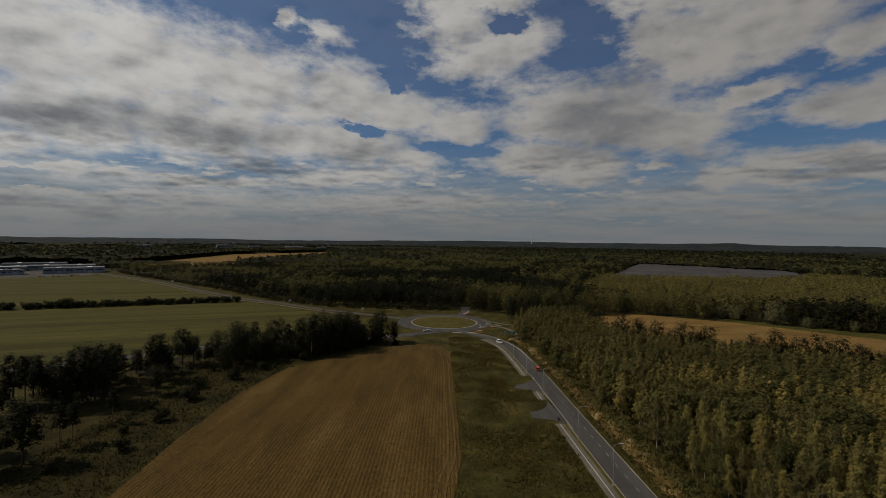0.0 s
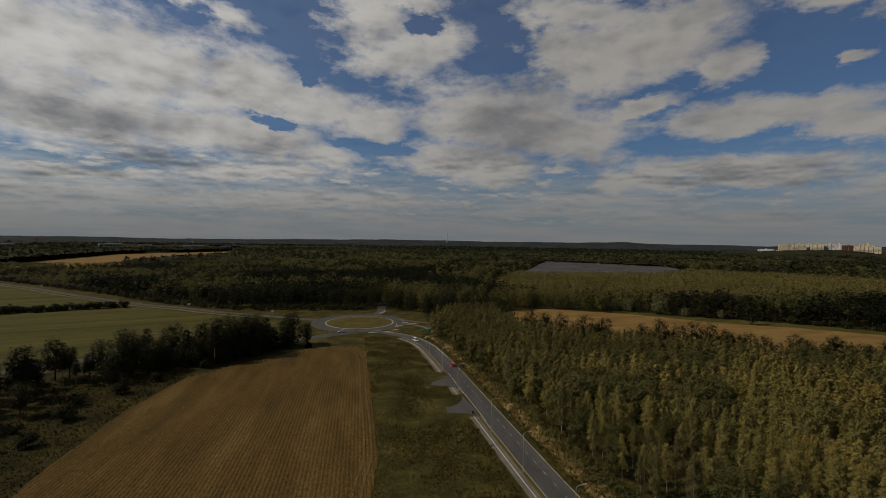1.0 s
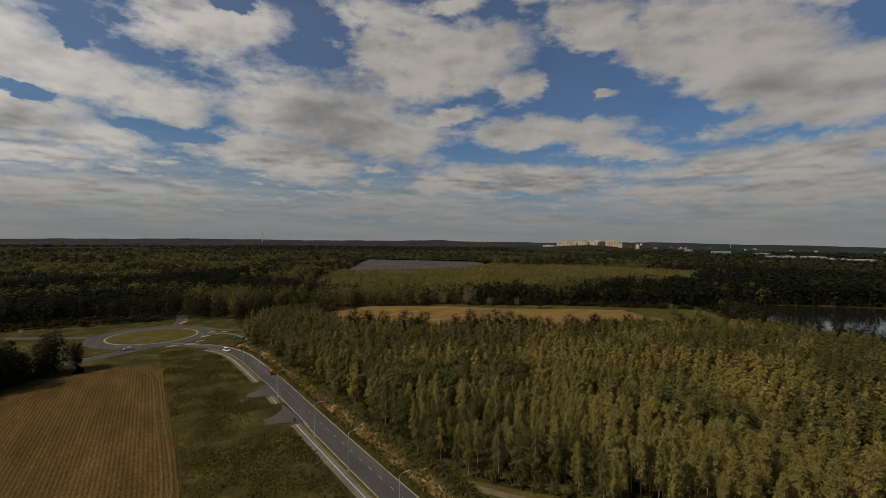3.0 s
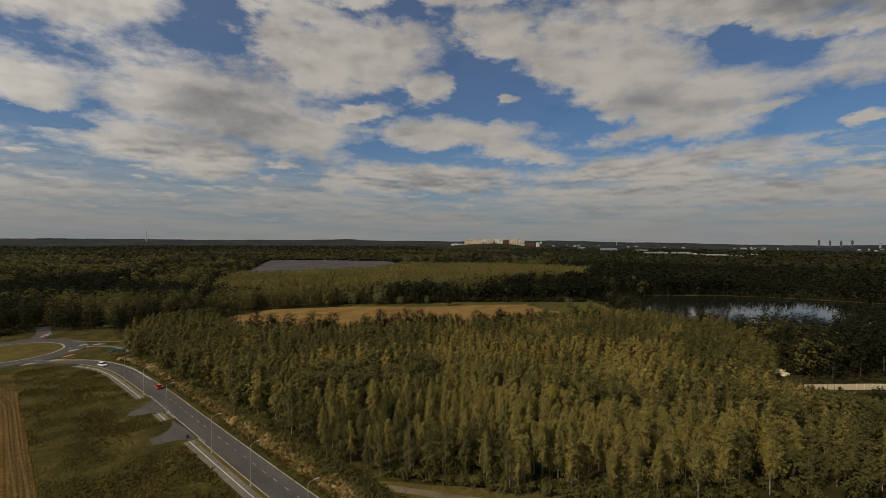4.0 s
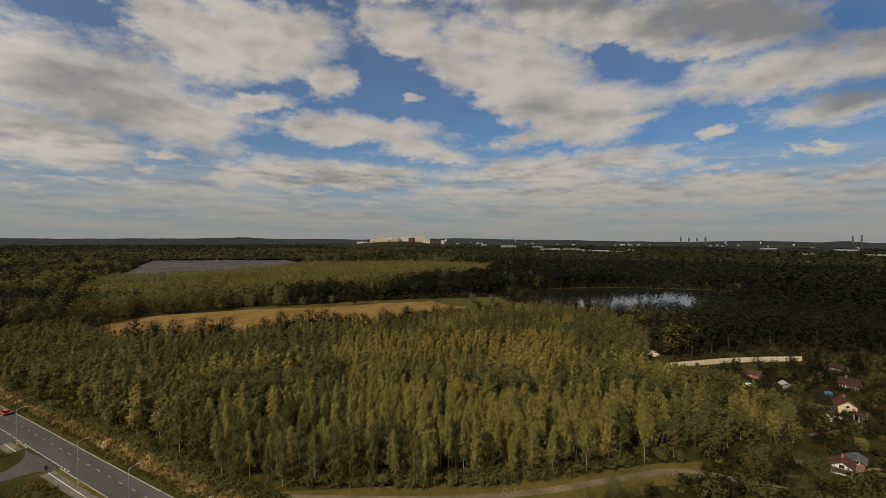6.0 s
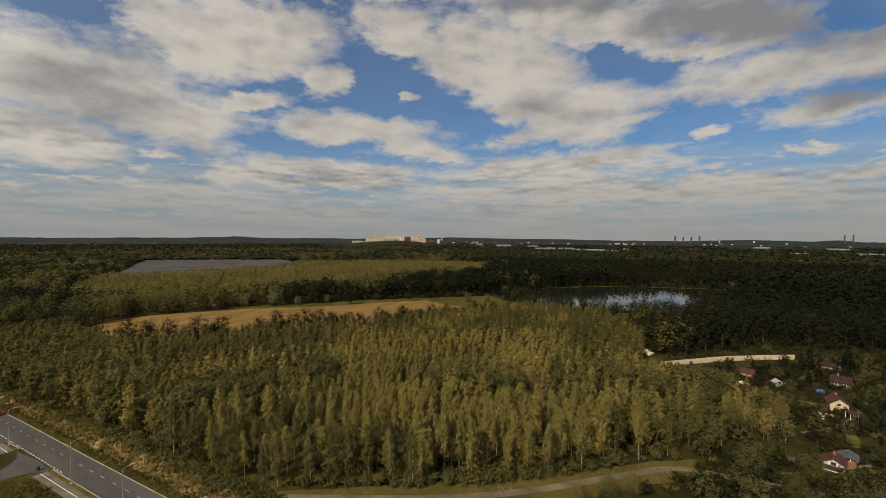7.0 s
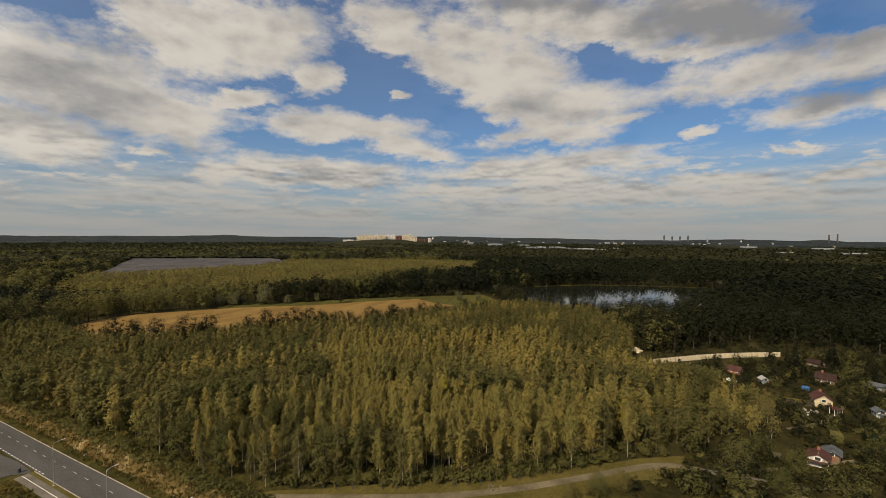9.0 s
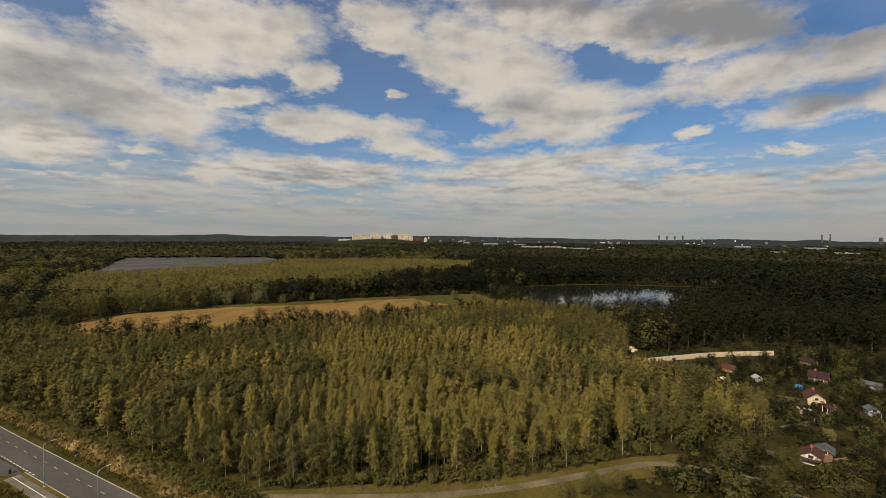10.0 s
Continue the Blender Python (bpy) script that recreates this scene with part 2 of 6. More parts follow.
background = wnode("ShaderNodeBackground")
put(background.inputs[0], colour), put(background.inputs[1], 0.1)
put(wnode("ShaderNodeOutputWorld").inputs[0], background.outputs[0])

# ---- materials ----
def material(name):
    m = bpy.data.materials.new(name)
    m.use_nodes = True
    return m, m.node_tree, m.node_tree.nodes["Principled BSDF"]


def mnoise(nt, scale, detail=4, rough=0.6, stretch=(1, 1, 1), turn=0.0):
    """Noise in the thing's own metres, squeezed along axes that are turned by so many degrees."""
    c = nt.nodes.new("ShaderNodeTexCoord")
    m = nt.nodes.new("ShaderNodeMapping")
    m.vector_type = "TEXTURE"
    m.inputs["Scale"].default_value = [1 / v for v in stretch]
    m.inputs["Rotation"].default_value = (0, 0, radians(turn))
    n = nt.nodes.new("ShaderNodeTexNoise")
    n.inputs["Scale"].default_value, n.inputs["Detail"].default_value, n.inputs["Roughness"].default_value = scale, detail, rough
    nt.links.new(c.outputs["Object"], m.inputs[0])
    nt.links.new(m.outputs[0], n.inputs["Vector"])
    return n.outputs[0]


def mramp(nt, fac, stops):
    r = nt.nodes.new("ShaderNodeValToRGB")
    nt.links.new(fac, r.inputs[0])
    e = r.color_ramp.elements
    while len(e) < len(stops):
        e.new(0.5)
    for item, (at, colour) in zip(e, stops):
        item.position, item.color = at, (*colour, 1)
    return r.outputs[0]


def mmix(nt, fac, a, b, mode="MIX"):
    n = nt.nodes.new("ShaderNodeMix")
    n.data_type, n.blend_type = "RGBA", mode
    put(n.inputs[0], fac), put(n.inputs[6], a), put(n.inputs[7], b)
    return n.outputs[2]


def surface(name, dark, light, big, small, rough=0.85, bump=0.3, metal=0.0, grit=0.34, stretch=(1, 1, 1), third=None, spec=0.06, turn=0.0):
    """A matt surface whose colour varies at two scales (noise scales per metre), with fine relief."""
    m, nt, b = material(name)
    wide, grain = mnoise(nt, big, 4, 0.6, stretch, turn), mnoise(nt, small, 6, 0.7, stretch, turn)
    mid = tuple((p + q) / 2 for p, q in zip(dark, light))
    colour = mramp(nt, wide, [(0.32, dark), (0.5, third or mid), (0.68, light)])
    grey = mramp(nt, grain, [(0.28, (1 - grit,) * 3), (0.72, (1 + grit,) * 3)])
    nt.links.new(mmix(nt, 1.0, colour, grey, "MULTIPLY"), b.inputs["Base Color"])
    b.inputs["Roughness"].default_value, b.inputs["Metallic"].default_value = rough, metal
    b.inputs["Specular IOR Level"].default_value = spec
    if bump:
        n = nt.nodes.new("ShaderNodeBump")
        n.inputs["Strength"].default_value, n.inputs["Distance"].default_value = bump, 0.5 / small
        nt.links.new(grain, n.inputs["Height"])
        nt.links.new(n.outputs[0], b.inputs["Normal"])
    return m


def foliage(name, dark, light, autumn, patch=0.16, share=0.72):
    """Leaves: each leaf spray its own tone, whole trees drifting from green to yellow; some light shines through."""
    m, nt, b = material(name)
    geo = nt.nodes.new("ShaderNodeNewGeometry")
    each = mramp(nt, geo.outputs["Random Per Island"], [(0.0, dark), (1.0, light)])
    whole = nt.nodes.new("ShaderNodeObjectInfo").outputs["Random"]
    drift = nt.nodes.new("ShaderNodeMath")
    drift.operation = "MULTIPLY_ADD"
    drift.inputs[1].default_value = 0.30
    nt.links.new(whole, drift.inputs[0])
    nt.links.new(mnoise(nt, patch, 3, 0.55), drift.inputs[2])
    turn = mramp(nt, drift.outputs[0], [(share - 0.22, (0, 0, 0)), (share + 0.16, (1, 1, 1))])
    wide = mramp(nt, mnoise(nt, patch * 0.13, 3), [(0.3, (0.72, 0.76, 0.72)), (0.7, (1.2, 1.15, 1.05))])
    colour = mmix(nt, 1.0, mmix(nt, turn, each, (*autumn, 1)), wide, "MULTIPLY")
    nt.links.new(colour, b.inputs["Base Color"])
    b.inputs["Roughness"].default_value, b.inputs["Specular IOR Level"].default_value = 0.75, 0.08
    glow = nt.nodes.new("ShaderNodeBsdfTranslucent")
    nt.links.new(colour, glow.inputs[0])
    mix = nt.nodes.new("ShaderNodeMixShader")
    mix.inputs[0].default_value = 0.42
    nt.links.new(b.outputs[0], mix.inputs[1])
    nt.links.new(glow.outputs[0], mix.inputs[2])
    nt.links.new(mix.outputs[0], nt.nodes["Material Output"].inputs[0])
    return m


BIRCH_LEAF = foliage("birch_leaf", (0.203, 0.176, 0.057), (0.262, 0.223, 0.075), (0.315, 0.241, 0.073))
GREEN_BIRCH_LEAF = foliage("green_birch_leaf", (0.106, 0.097, 0.036), (0.140, 0.128, 0.048), (0.180, 0.146, 0.050))
OAK_LEAF = foliage("oak_leaf", (0.076, 0.076, 0.025), (0.102, 0.099, 0.034), (0.128, 0.112, 0.038))
# dark leaves; also carry the cloud shade over eastern woods and gardens
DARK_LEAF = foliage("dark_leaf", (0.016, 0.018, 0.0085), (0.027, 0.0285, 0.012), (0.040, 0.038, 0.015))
WILLOW_LEAF = foliage("willow_leaf", (0.10, 0.10, 0.055), (0.17, 0.165, 0.09), (0.17, 0.155, 0.07))
# needles of pine and spruce; also the wood darkened for cloud shade
NEEDLE_AND_SHADE = foliage("needle", (0.009, 0.0115, 0.006), (0.015, 0.018, 0.009), (0.023, 0.024, 0.011))
YOUNG_LEAF = foliage("young_leaf", (0.114, 0.108, 0.036), (0.154, 0.141, 0.049), (0.195, 0.160, 0.053))
BIRCH_BARK = surface("birch_bark", (0.12, 0.105, 0.08), (0.38, 0.35, 0.29), 0.8, 6, 0.8, 0.2, stretch=(1, 1, 3))
PINE_BARK = surface("pine_bark", (0.16, 0.085, 0.04), (0.34, 0.18, 0.09), 0.7, 6, 0.9, 0.3)
BARK = surface("bark", (0.028, 0.024, 0.019), (0.075, 0.064, 0.050), 1.0, 7, 0.95, 0.4)
# coloured darker to stand for the shade between leaves
CANOPY = foliage("canopy", (0.010, 0.013, 0.006), (0.036, 0.038, 0.015), (0.06, 0.055, 0.02), 0.03)
FLOOR = surface("forest_floor", (0.014, 0.013, 0.005), (0.045, 0.038, 0.013), 0.06, 1.2, 0.95, 0.3)
ROUGH_GRASS = surface("rough_grass", (0.027, 0.024, 0.006), (0.082, 0.062, 0.017), 0.10, 0.9, 0.95, 0.6, grit=0.55, third=(0.044, 0.039, 0.010))
# darker copy of the rough grass: shade put into its colour
SHADED_GRASS = surface("damp_grass", (0.012, 0.013, 0.004), (0.046, 0.040, 0.011), 0.09, 0.9, 0.95, 0.6, grit=0.6, third=(0.028, 0.023, 0.007))
MEADOW = surface("meadow", (0.042, 0.040, 0.010), (0.082, 0.073, 0.019), 0.03, 0.5, 0.95, 0.3, grit=0.45, stretch=(0.12, 2.4, 1), turn=20)
ISLAND_GRASS = surface("island_grass", (0.058, 0.049, 0.012), (0.098, 0.077, 0.023), 0.12, 1.5, 0.95, 0.4)
SOIL = surface("ploughed_soil", (0.053, 0.036, 0.011), (0.105, 0.069, 0.022), 0.06, 1.8, 0.95, 0.4, stretch=(2.2, 0.45, 1), grit=0.7, third=(0.080, 0.049, 0.014))
WHEEL_TRACK = surface("wheel_track", (0.080, 0.054, 0.020), (0.125, 0.084, 0.033), 0.2, 1.5, 0.95, 0.4, grit=0.5)
STUBBLE = surface("stubble", (0.135, 0.080, 0.025), (0.205, 0.130, 0.043), 0.03, 0.6, 0.95, 0.3, stretch=(1, 3, 1))
STRAW = surface("dry_grass", (0.055, 0.045, 0.013), (0.28, 0.21, 0.10), 0.22, 2.2, 0.95, 0.6, third=(0.10, 0.070, 0.024))
ASPHALT = surface("asphalt", (0.056, 0.053, 0.049), (0.082, 0.077, 0.071), 0.09, 5, 0.88, 0.15, stretch=(2, 0.35, 1))
OLD_ASPHALT = surface("old_asphalt", (0.062, 0.055, 0.046), (0.095, 0.085, 0.070), 0.2, 5, 0.9, 0.2)
CYCLE_PATH = surface("cycle_path", (0.095, 0.083, 0.066), (0.150, 0.132, 0.106), 0.2, 4, 0.9, 0.2)
KERBSTONE = surface("kerbstone", (0.20, 0.185, 0.155), (0.33, 0.305, 0.26), 0.4, 6, 0.9, 0.2)
FADED_PAINT = surface("faded_paint", (0.24, 0.235, 0.22), (0.46, 0.45, 0.42), 1.2, 9, 0.75, 0.1)
ROAD_PAINT = surface("road_paint", (0.50, 0.49, 0.46), (0.78, 0.76, 0.72), 1.2, 9, 0.7, 0.1)
DIRT = surface("dirt_track", (0.075, 0.062, 0.038), (0.16, 0.13, 0.08), 0.15, 2.5, 0.95, 0.4)
DARK_SPOIL = surface("dark_spoil", (0.045, 0.042, 0.042), (0.085, 0.079, 0.076), 0.012, 0.3, 0.9, 0.3, stretch=(1, 3, 1))
# wooded land with the haze of distance put into its bluish colour
HAZY_LAND = surface("far_land", (0.010, 0.014, 0.015), (0.032, 0.036, 0.034), 0.006, 0.03, 0.95, 0.0, grit=0.6)
STEEL = surface("galvanised_steel", (0.34, 0.35, 0.36), (0.52, 0.53, 0.54), 0.8, 6, 0.45, 0.05, metal=0.7)
CONCRETE = surface("concrete", (0.42, 0.39, 0.32), (0.62, 0.58, 0.49), 0.3, 3, 0.9, 0.2)
CREAM = surface("cream_render", (0.44, 0.355, 0.22), (0.56, 0.47, 0.31), 0.5, 4, 0.9, 0.1)
TOWN_CREAM = surface("town_render", (0.54, 0.46, 0.33), (0.68, 0.59, 0.44), 0.02, 0.3, 0.9, 0.0)
WHITE_WALL = surface("white_render", (0.55, 0.53, 0.48), (0.75, 0.72, 0.66), 0.5, 4, 0.85, 0.1)
RED_TILE = surface("red_tile", (0.070, 0.024, 0.017), (0.115, 0.040, 0.027), 0.6, 5, 0.8, 0.3)
BROWN_TILE = surface("brown_tile", (0.050, 0.022, 0.019), (0.085, 0.040, 0.032), 0.6, 5, 0.8, 0.3)
FELT = surface("roofing_felt", (0.05, 0.055, 0.06), (0.11, 0.115, 0.12), 0.5, 4, 0.9, 0.2)
DARK_TILE = surface("dark_tile", (0.024, 0.014, 0.012), (0.046, 0.026, 0.021), 0.6, 5, 0.8, 0.3)
BRICK = surface("brick_wall", (0.17, 0.065, 0.04), (0.29, 0.12, 0.075), 0.6, 6, 0.9, 0.2)
GREY_CLAD = surface("grey_cladding", (0.16, 0.18, 0.20), (0.26, 0.28, 0.30), 0.05, 0.8, 0.6, 0.05)
PALE_ROOF = surface("pale_roof", (0.26, 0.26, 0.25), (0.40, 0.39, 0.37), 0.05, 0.6, 0.7, 0.05)
TIMBER = surface("weathered_timber", (0.10, 0.07, 0.045), (0.21, 0.15, 0.10), 0.8, 6, 0.9, 0.3)


def paint(name, colour, rough=0.35, metal=0.0):
    return surface(name, tuple(c * 0.9 for c in colour), tuple(min(1, c * 1.1) for c in colour), 0.7, 9, rough, 0.02, metal, 0.06, spec=0.5)


RED_PAINT, WHITE_PAINT = paint("red_car_paint", (0.42, 0.05, 0.02)), paint("white_car_paint", (0.72, 0.72, 0.72))
GREEN_SIGN, ORANGE = paint("green_sign", (0.02, 0.16, 0.10), 0.5), paint("orange_plastic", (0.75, 0.30, 0.03), 0.5)
BLUE_TARP, RUBBER, DARK_METAL = paint("blue_tarp", (0.04, 0.13, 0.30), 0.5), paint("rubber", (0.02, 0.02, 0.02), 0.8), paint("dark_metal", (0.035, 0.036, 0.04), 0.6)
GREEN_PLASTIC = paint("green_netting", (0.03, 0.16, 0.12), 0.7)
RED_WHITE = paint("kerb_red", (0.40, 0.12, 0.08), 0.8)
CAR_GLASS = paint("dark_glass", (0.015, 0.018, 0.02), 0.08)
WINDOW_GLASS = paint("window_glass", (0.03, 0.035, 0.04), 0.1)
WATER, _nt, _b = material("pond_water")
_b.inputs["Base Color"].default_value, _b.inputs["Roughness"].default_value = (0.012, 0.014, 0.010, 1), 0.06
_bump = _nt.nodes.new("ShaderNodeBump")
_bump.inputs["Strength"].default_value, _bump.inputs["Distance"].default_value = 0.08, 0.1
_nt.links.new(mnoise(_nt, 0.5, 4), _bump.inputs["Height"])
_nt.links.new(_bump.outputs[0], _b.inputs["Normal"])

# ---- mesh helpers ----
rng = np.random.default_rng(7)


def soup(name, verts, faces, mats, index=None, smooth=False):
    """A mesh from arrays: verts (n, 3), faces (m, k)."""
    me = bpy.data.meshes.new(name)
    verts, faces = np.asarray(verts, np.float32), np.asarray(faces, np.int32)
    k = faces.shape[1]
    me.vertices.add(len(verts)), me.vertices.foreach_set("co", verts.ravel())
    me.loops.add(faces.size), me.loops.foreach_set("vertex_index", faces.ravel())
    me.polygons.add(len(faces)), me.polygons.foreach_set("loop_start", np.arange(len(faces), dtype=np.int32) * k)
    for m in mats:
        me.materials.append(m)
    if index is not None:
        me.polygons.foreach_set("material_index", np.asarray(index, np.int32))
    if smooth:
        me.polygons.foreach_set("use_smooth", np.ones(len(faces), bool))
    else:
        me.shade_flat()
    me.update(calc_edges=True)
    me.validate()
    return me


def part(name, bm, mat, parent=None, label=""):
    me = bpy.data.meshes.new(name)
    bm.to_mesh(me), bm.free()
    me.materials.append(mat)
    ob = new(name, me)
    ob.parent = parent
    return tagged(ob, label)


def box(bm, lo, hi, bevel=0.0):
    """A box between two corners, with its edges rounded off."""
    c = [(a + b) / 2 for a, b in zip(lo, hi)]
    s = [b - a for a, b in zip(lo, hi)]
    g = bmesh.ops.create_cube(bm, size=1, matrix=Matrix.Translation(c) @ Matrix.Diagonal((*s, 1)))
    if bevel:
        bmesh.ops.bevel(bm, geom=list({e for v in g["verts"] for e in v.link_edges}), offset=bevel, segments=1, affect="EDGES")
    return bm


def tube(bm, a, b, ra, rb, n=8):
    a, b = Vector(a), Vector(b)
    q = (b - a).to_track_quat("Z", "Y").to_matrix().to_4x4()
    bmesh.ops.create_cone(bm, cap_ends=True, segments=n, radius1=ra, radius2=rb, depth=(b - a).length,
                          matrix=Matrix.Translation((a + b) / 2) @ q)
    return bm


def boxed(name, lo, hi, mat, parent=None, bevel=0.0, label=""):
    return part(name, box(bmesh.new(), lo, hi, bevel), mat, parent, label)


def thing(name, at, turn, label, category, group=""):
    ob = new(name)
    ob.matrix_world = pose(*at, 0, 0, turn)
    return tagged(ob, label, category, group)


def inside(poly, x, y):
    """Which points lie within a polygon."""
    x, y, hit = np.asarray(x, float), np.asarray(y, float), np.zeros(np.shape(x), bool)
    for (x0, y0), (x1, y1) in zip(poly, poly[1:] + poly[:1]):
        cross = ((y0 > y) != (y1 > y)) & (x < (x1 - x0) * (y - y0) / ((y1 - y0) or 1e-9) + x0)
        hit ^= cross
    return hit


def smooth_line(points, step=2.0):
    """A Catmull-Rom curve through the points, about every step metres."""
    p = [np.array(q, float) for q in points]
    p = [2 * p[0] - p[1], *p, 2 * p[-1] - p[-2]]
    out = []
    for a, b, c, d in zip(p, p[1:], p[2:], p[3:]):
        n = max(1, int(np.linalg.norm(c - b) / step))
        for i in range(n):
            t = i / n
            out.append(0.5 * (2 * b + (c - a) * t + (2 * a - 5 * b + 4 * c - d) * t * t + (3 * b - a - 3 * c + d) * t ** 3))
    return np.array([*out, p[-2]])


def side_of(line):
    d = np.gradient(line, axis=0)
    d /= np.linalg.norm(d, axis=1)[:, None]
    return np.stack([d[:, 1], -d[:, 0]], 1)        # to the right of the way


def ribbon(name, line, left, right, z, mat, thick=0.0, parent=None, label=""):
    """A strip along a line between two offsets to its right, with a skirt down to thick below."""
    n = side_of(line)
    a, b = line + n * left, line + n * right
    m = len(line)
    rows = [np.c_[a, np.full(m, z - thick)], np.c_[a, np.full(m, z)], np.c_[b, np.full(m, z)], np.c_[b, np.full(m, z - thick)]]
    v = np.concatenate(rows)
    i = np.arange(m - 1)
    f = [np.stack([k * m + i, (k + 1) * m + i, (k + 1) * m + i + 1, k * m + i + 1], 1) for k in ((0, 1, 2) if thick else (1,))]
    ob = new(name, soup(name, v, np.concatenate(f), [mat]))
    ob.parent = parent
    return tagged(ob, label)


def sheet(name, poly, z, mat, label, kind="structure", category=""):
    bm = bmesh.new()
    face = bm.faces.new([bm.verts.new((x, y, z)) for x, y in poly])
    if face.normal.z < 0 or face.calc_area() and sum((x1 - x0) * (y1 + y0) for (x0, y0), (x1, y1) in zip(poly, poly[1:] + poly[:1])) > 0:
        face.normal_flip()
    bmesh.ops.triangulate(bm, faces=bm.faces[:])
    return tagged(part(name, bm, mat), label, category, kind=kind)


def ragged(poly, step=6.0, amount=0.8):
    """A polygon with uneven edges."""
    out = []
    for (x0, y0), (x1, y1) in zip(poly, poly[1:] + poly[:1]):
        n = max(1, int(math.hypot(x1 - x0, y1 - y0) / step))
        for i in range(n):
            t = i / n
            x, y = x0 + (x1 - x0) * t, y0 + (y1 - y0) * t
            out.append((x + amount * noise.noise((x * 0.11, y * 0.11, 3)) * 2, y + amount * noise.noise((x * 0.11, y * 0.11, 9)) * 2))
    return out


# ---- the plan ----
ROAD = smooth_line([(46.8, 20), (45.4, 60), (43.6, 94), (42.7, 113), (41.9, 131), (41.0, 153), (40.0, 178), (38.4, 203), (36.6, 222), (33.0, 237), (26.5, 250), (17, 260), (8, 265)])
SW_ROAD = smooth_line([(0, 266), (-12, 259), (-27, 250), (-60, 240), (-105, 224), (-140, 200), (-170, 178), (-230, 130), (-320, 60)])
W_ROAD = smooth_line([(-27, 306), (-57, 322), (-95, 343), (-132, 368), (-180, 397), (-250, 452), (-325, 516), (-400, 572), (-483, 630), (-640, 740)], 5)
N_ROAD = smooth_line([(14, 324), (17.5, 338), (18.5, 350), (19, 366)], 3)
TRACK = smooth_line([(60, 78), (77, 51), (89, 36.5), (99, 27), (112, 15.5), (117.5, 10), (120.3, 4), (120.5, -4), (119.5, -12), (118, -22)], 3)
RING = (1.5, 295.0)
BROWN = [(-69, 30), (-69.5, 92), (-71, 115), (-71, 153), (-65, 186), (-47, 206), (-24, 227), (-10, 231), (0, 228), (4.5, 215), (5, 156), (6, 114), (2.7, 93), (2, 30)]
BEIGE = [(100, 298), (108, 322), (125, 336), (152, 339), (202, 312), (250, 268), (290, 246), (330, 212), (372, 176), (334, 142), (302, 122), (232, 157), (170, 191), (123, 220), (99, 234)]
GREEN_A = [(-330, 95), (-172, 186), (-142, 207), (-106, 231), (-62, 247), (-30, 258), (-34, 285), (-60, 308), (-125, 349), (-172, 378), (-316, 322), (-420, 270)]
GREEN_B = [(-430, 280), (-316, 328), (-182, 382), (-200, 402), (-330, 506), (-440, 590), (-478, 604), (-540, 540), (-600, 430)]
POND = [(385, 172), (430, 183), (480, 160), (527, 116), (552, 60), (567, 10), (594, -58), (560, -75), (500, -40), (440, -8), (385, 20), (352, 70), (350, 120)]
PLOT = [(255, 655), (316, 652), (467, 645), (572, 700), (620, 800), (445, 1005)]
BIRCHES = [(56, 97), (63, 77), (77, 58), (102, 29), (118, 12), (128, 3), (137, -4), (146, -11), (149, -19), (160, -21), (172, -15), (190, -3), (208, 10), (214, 20), (296, 60), (300, 115), (231, 151), (168, 185), (121, 214), (97, 227), (92, 250), (95, 305), (60, 305), (46, 275), (43.5, 245), (48.5, 200), (52, 166), (54.5, 138), (55, 115)]
GARDENS = [(96, 22), (118, 4), (150, 3), (205, 16), (216, 13), (272, -40), (300, -110), (90, -60)]
STRAW_FAR = [(-590, 800), (-420, 820), (-330, 1269), (-450, 1760), (-660, 1380)]
FACTORY = [(-475, 600), (-560, 520), (-800, 640), (-780, 830), (-640, 800), (-560, 720)]
W_EDGE = [(-900, 930), (-640, 765), (-468, 650), (-262, 492), (-152, 398), (-95, 362), (-40, 354), (10, 350)]


def hills(x, y):
    """The lie of the land: level near by, low wooded hills at the horizon."""
    r, a = np.hypot(x, y), np.degrees(np.arctan2(x, y))
    rise = np.clip((r - 2600) / 2100, 0, 1)
    rise = rise * rise * (3 - 2 * rise)
    top = 37 + np.clip((a - 10) / 30, -1, 0) * 16.0 + 2.5 * np.sin(a * 0.21 + 1) + 1.5 * np.sin(a * 0.63) + 1.2 * np.sin(a * 1.7 + 2)
    for centre, width, height in ((33.0, 2.0, 9), (29.5, 2.5, 3), (58.5, 5.0, 12), (6, 3.0, 2), (99.5, 1.3, 14), (-20, 8, -6), (84, 7, -14), (101, 6, -16)):
        top = top + height * np.exp(-((a - centre) / width) ** 2)
    town = 27 * np.exp(-((a - 51.5) / 6.0) ** 2 - ((r - 2750) / 380) ** 2)
    return rise * top + town


# ---- ground ----
def polar(name, radii, angles_deg, height, mats, keep=None, smooth=True):
    r, a = np.meshgrid(radii, np.radians(angles_deg), indexing="ij")
    x, y = r * np.sin(a), r * np.cos(a)
    z = height(x, y)
    m = len(angles_deg)
    i, j = np.meshgrid(np.arange(len(radii) - 1), np.arange(m - 1), indexing="ij")
    i, j = i.ravel(), j.ravel()
    f = np.stack([i * m + j, (i + 1) * m + j, (i + 1) * m + j + 1, i * m + j + 1], 1)[:, ::-1]
    if keep is not None:
        c = np.stack([x.ravel()[f].mean(1), y.ravel()[f].mean(1)])
        f = f[keep(c[0], c[1])]
    return new(name, soup(name, np.stack([x.ravel(), y.ravel(), z.ravel()], 1), f, mats, smooth=smooth))


ground = polar("ground", np.concatenate([[0.003], np.geomspace(20, 4950, 60)]), np.linspace(-180, 180, 145), hills, [FLOOR])
tagged(ground, "dark grassy ground reaching to the horizon", "ground", kind="structure")

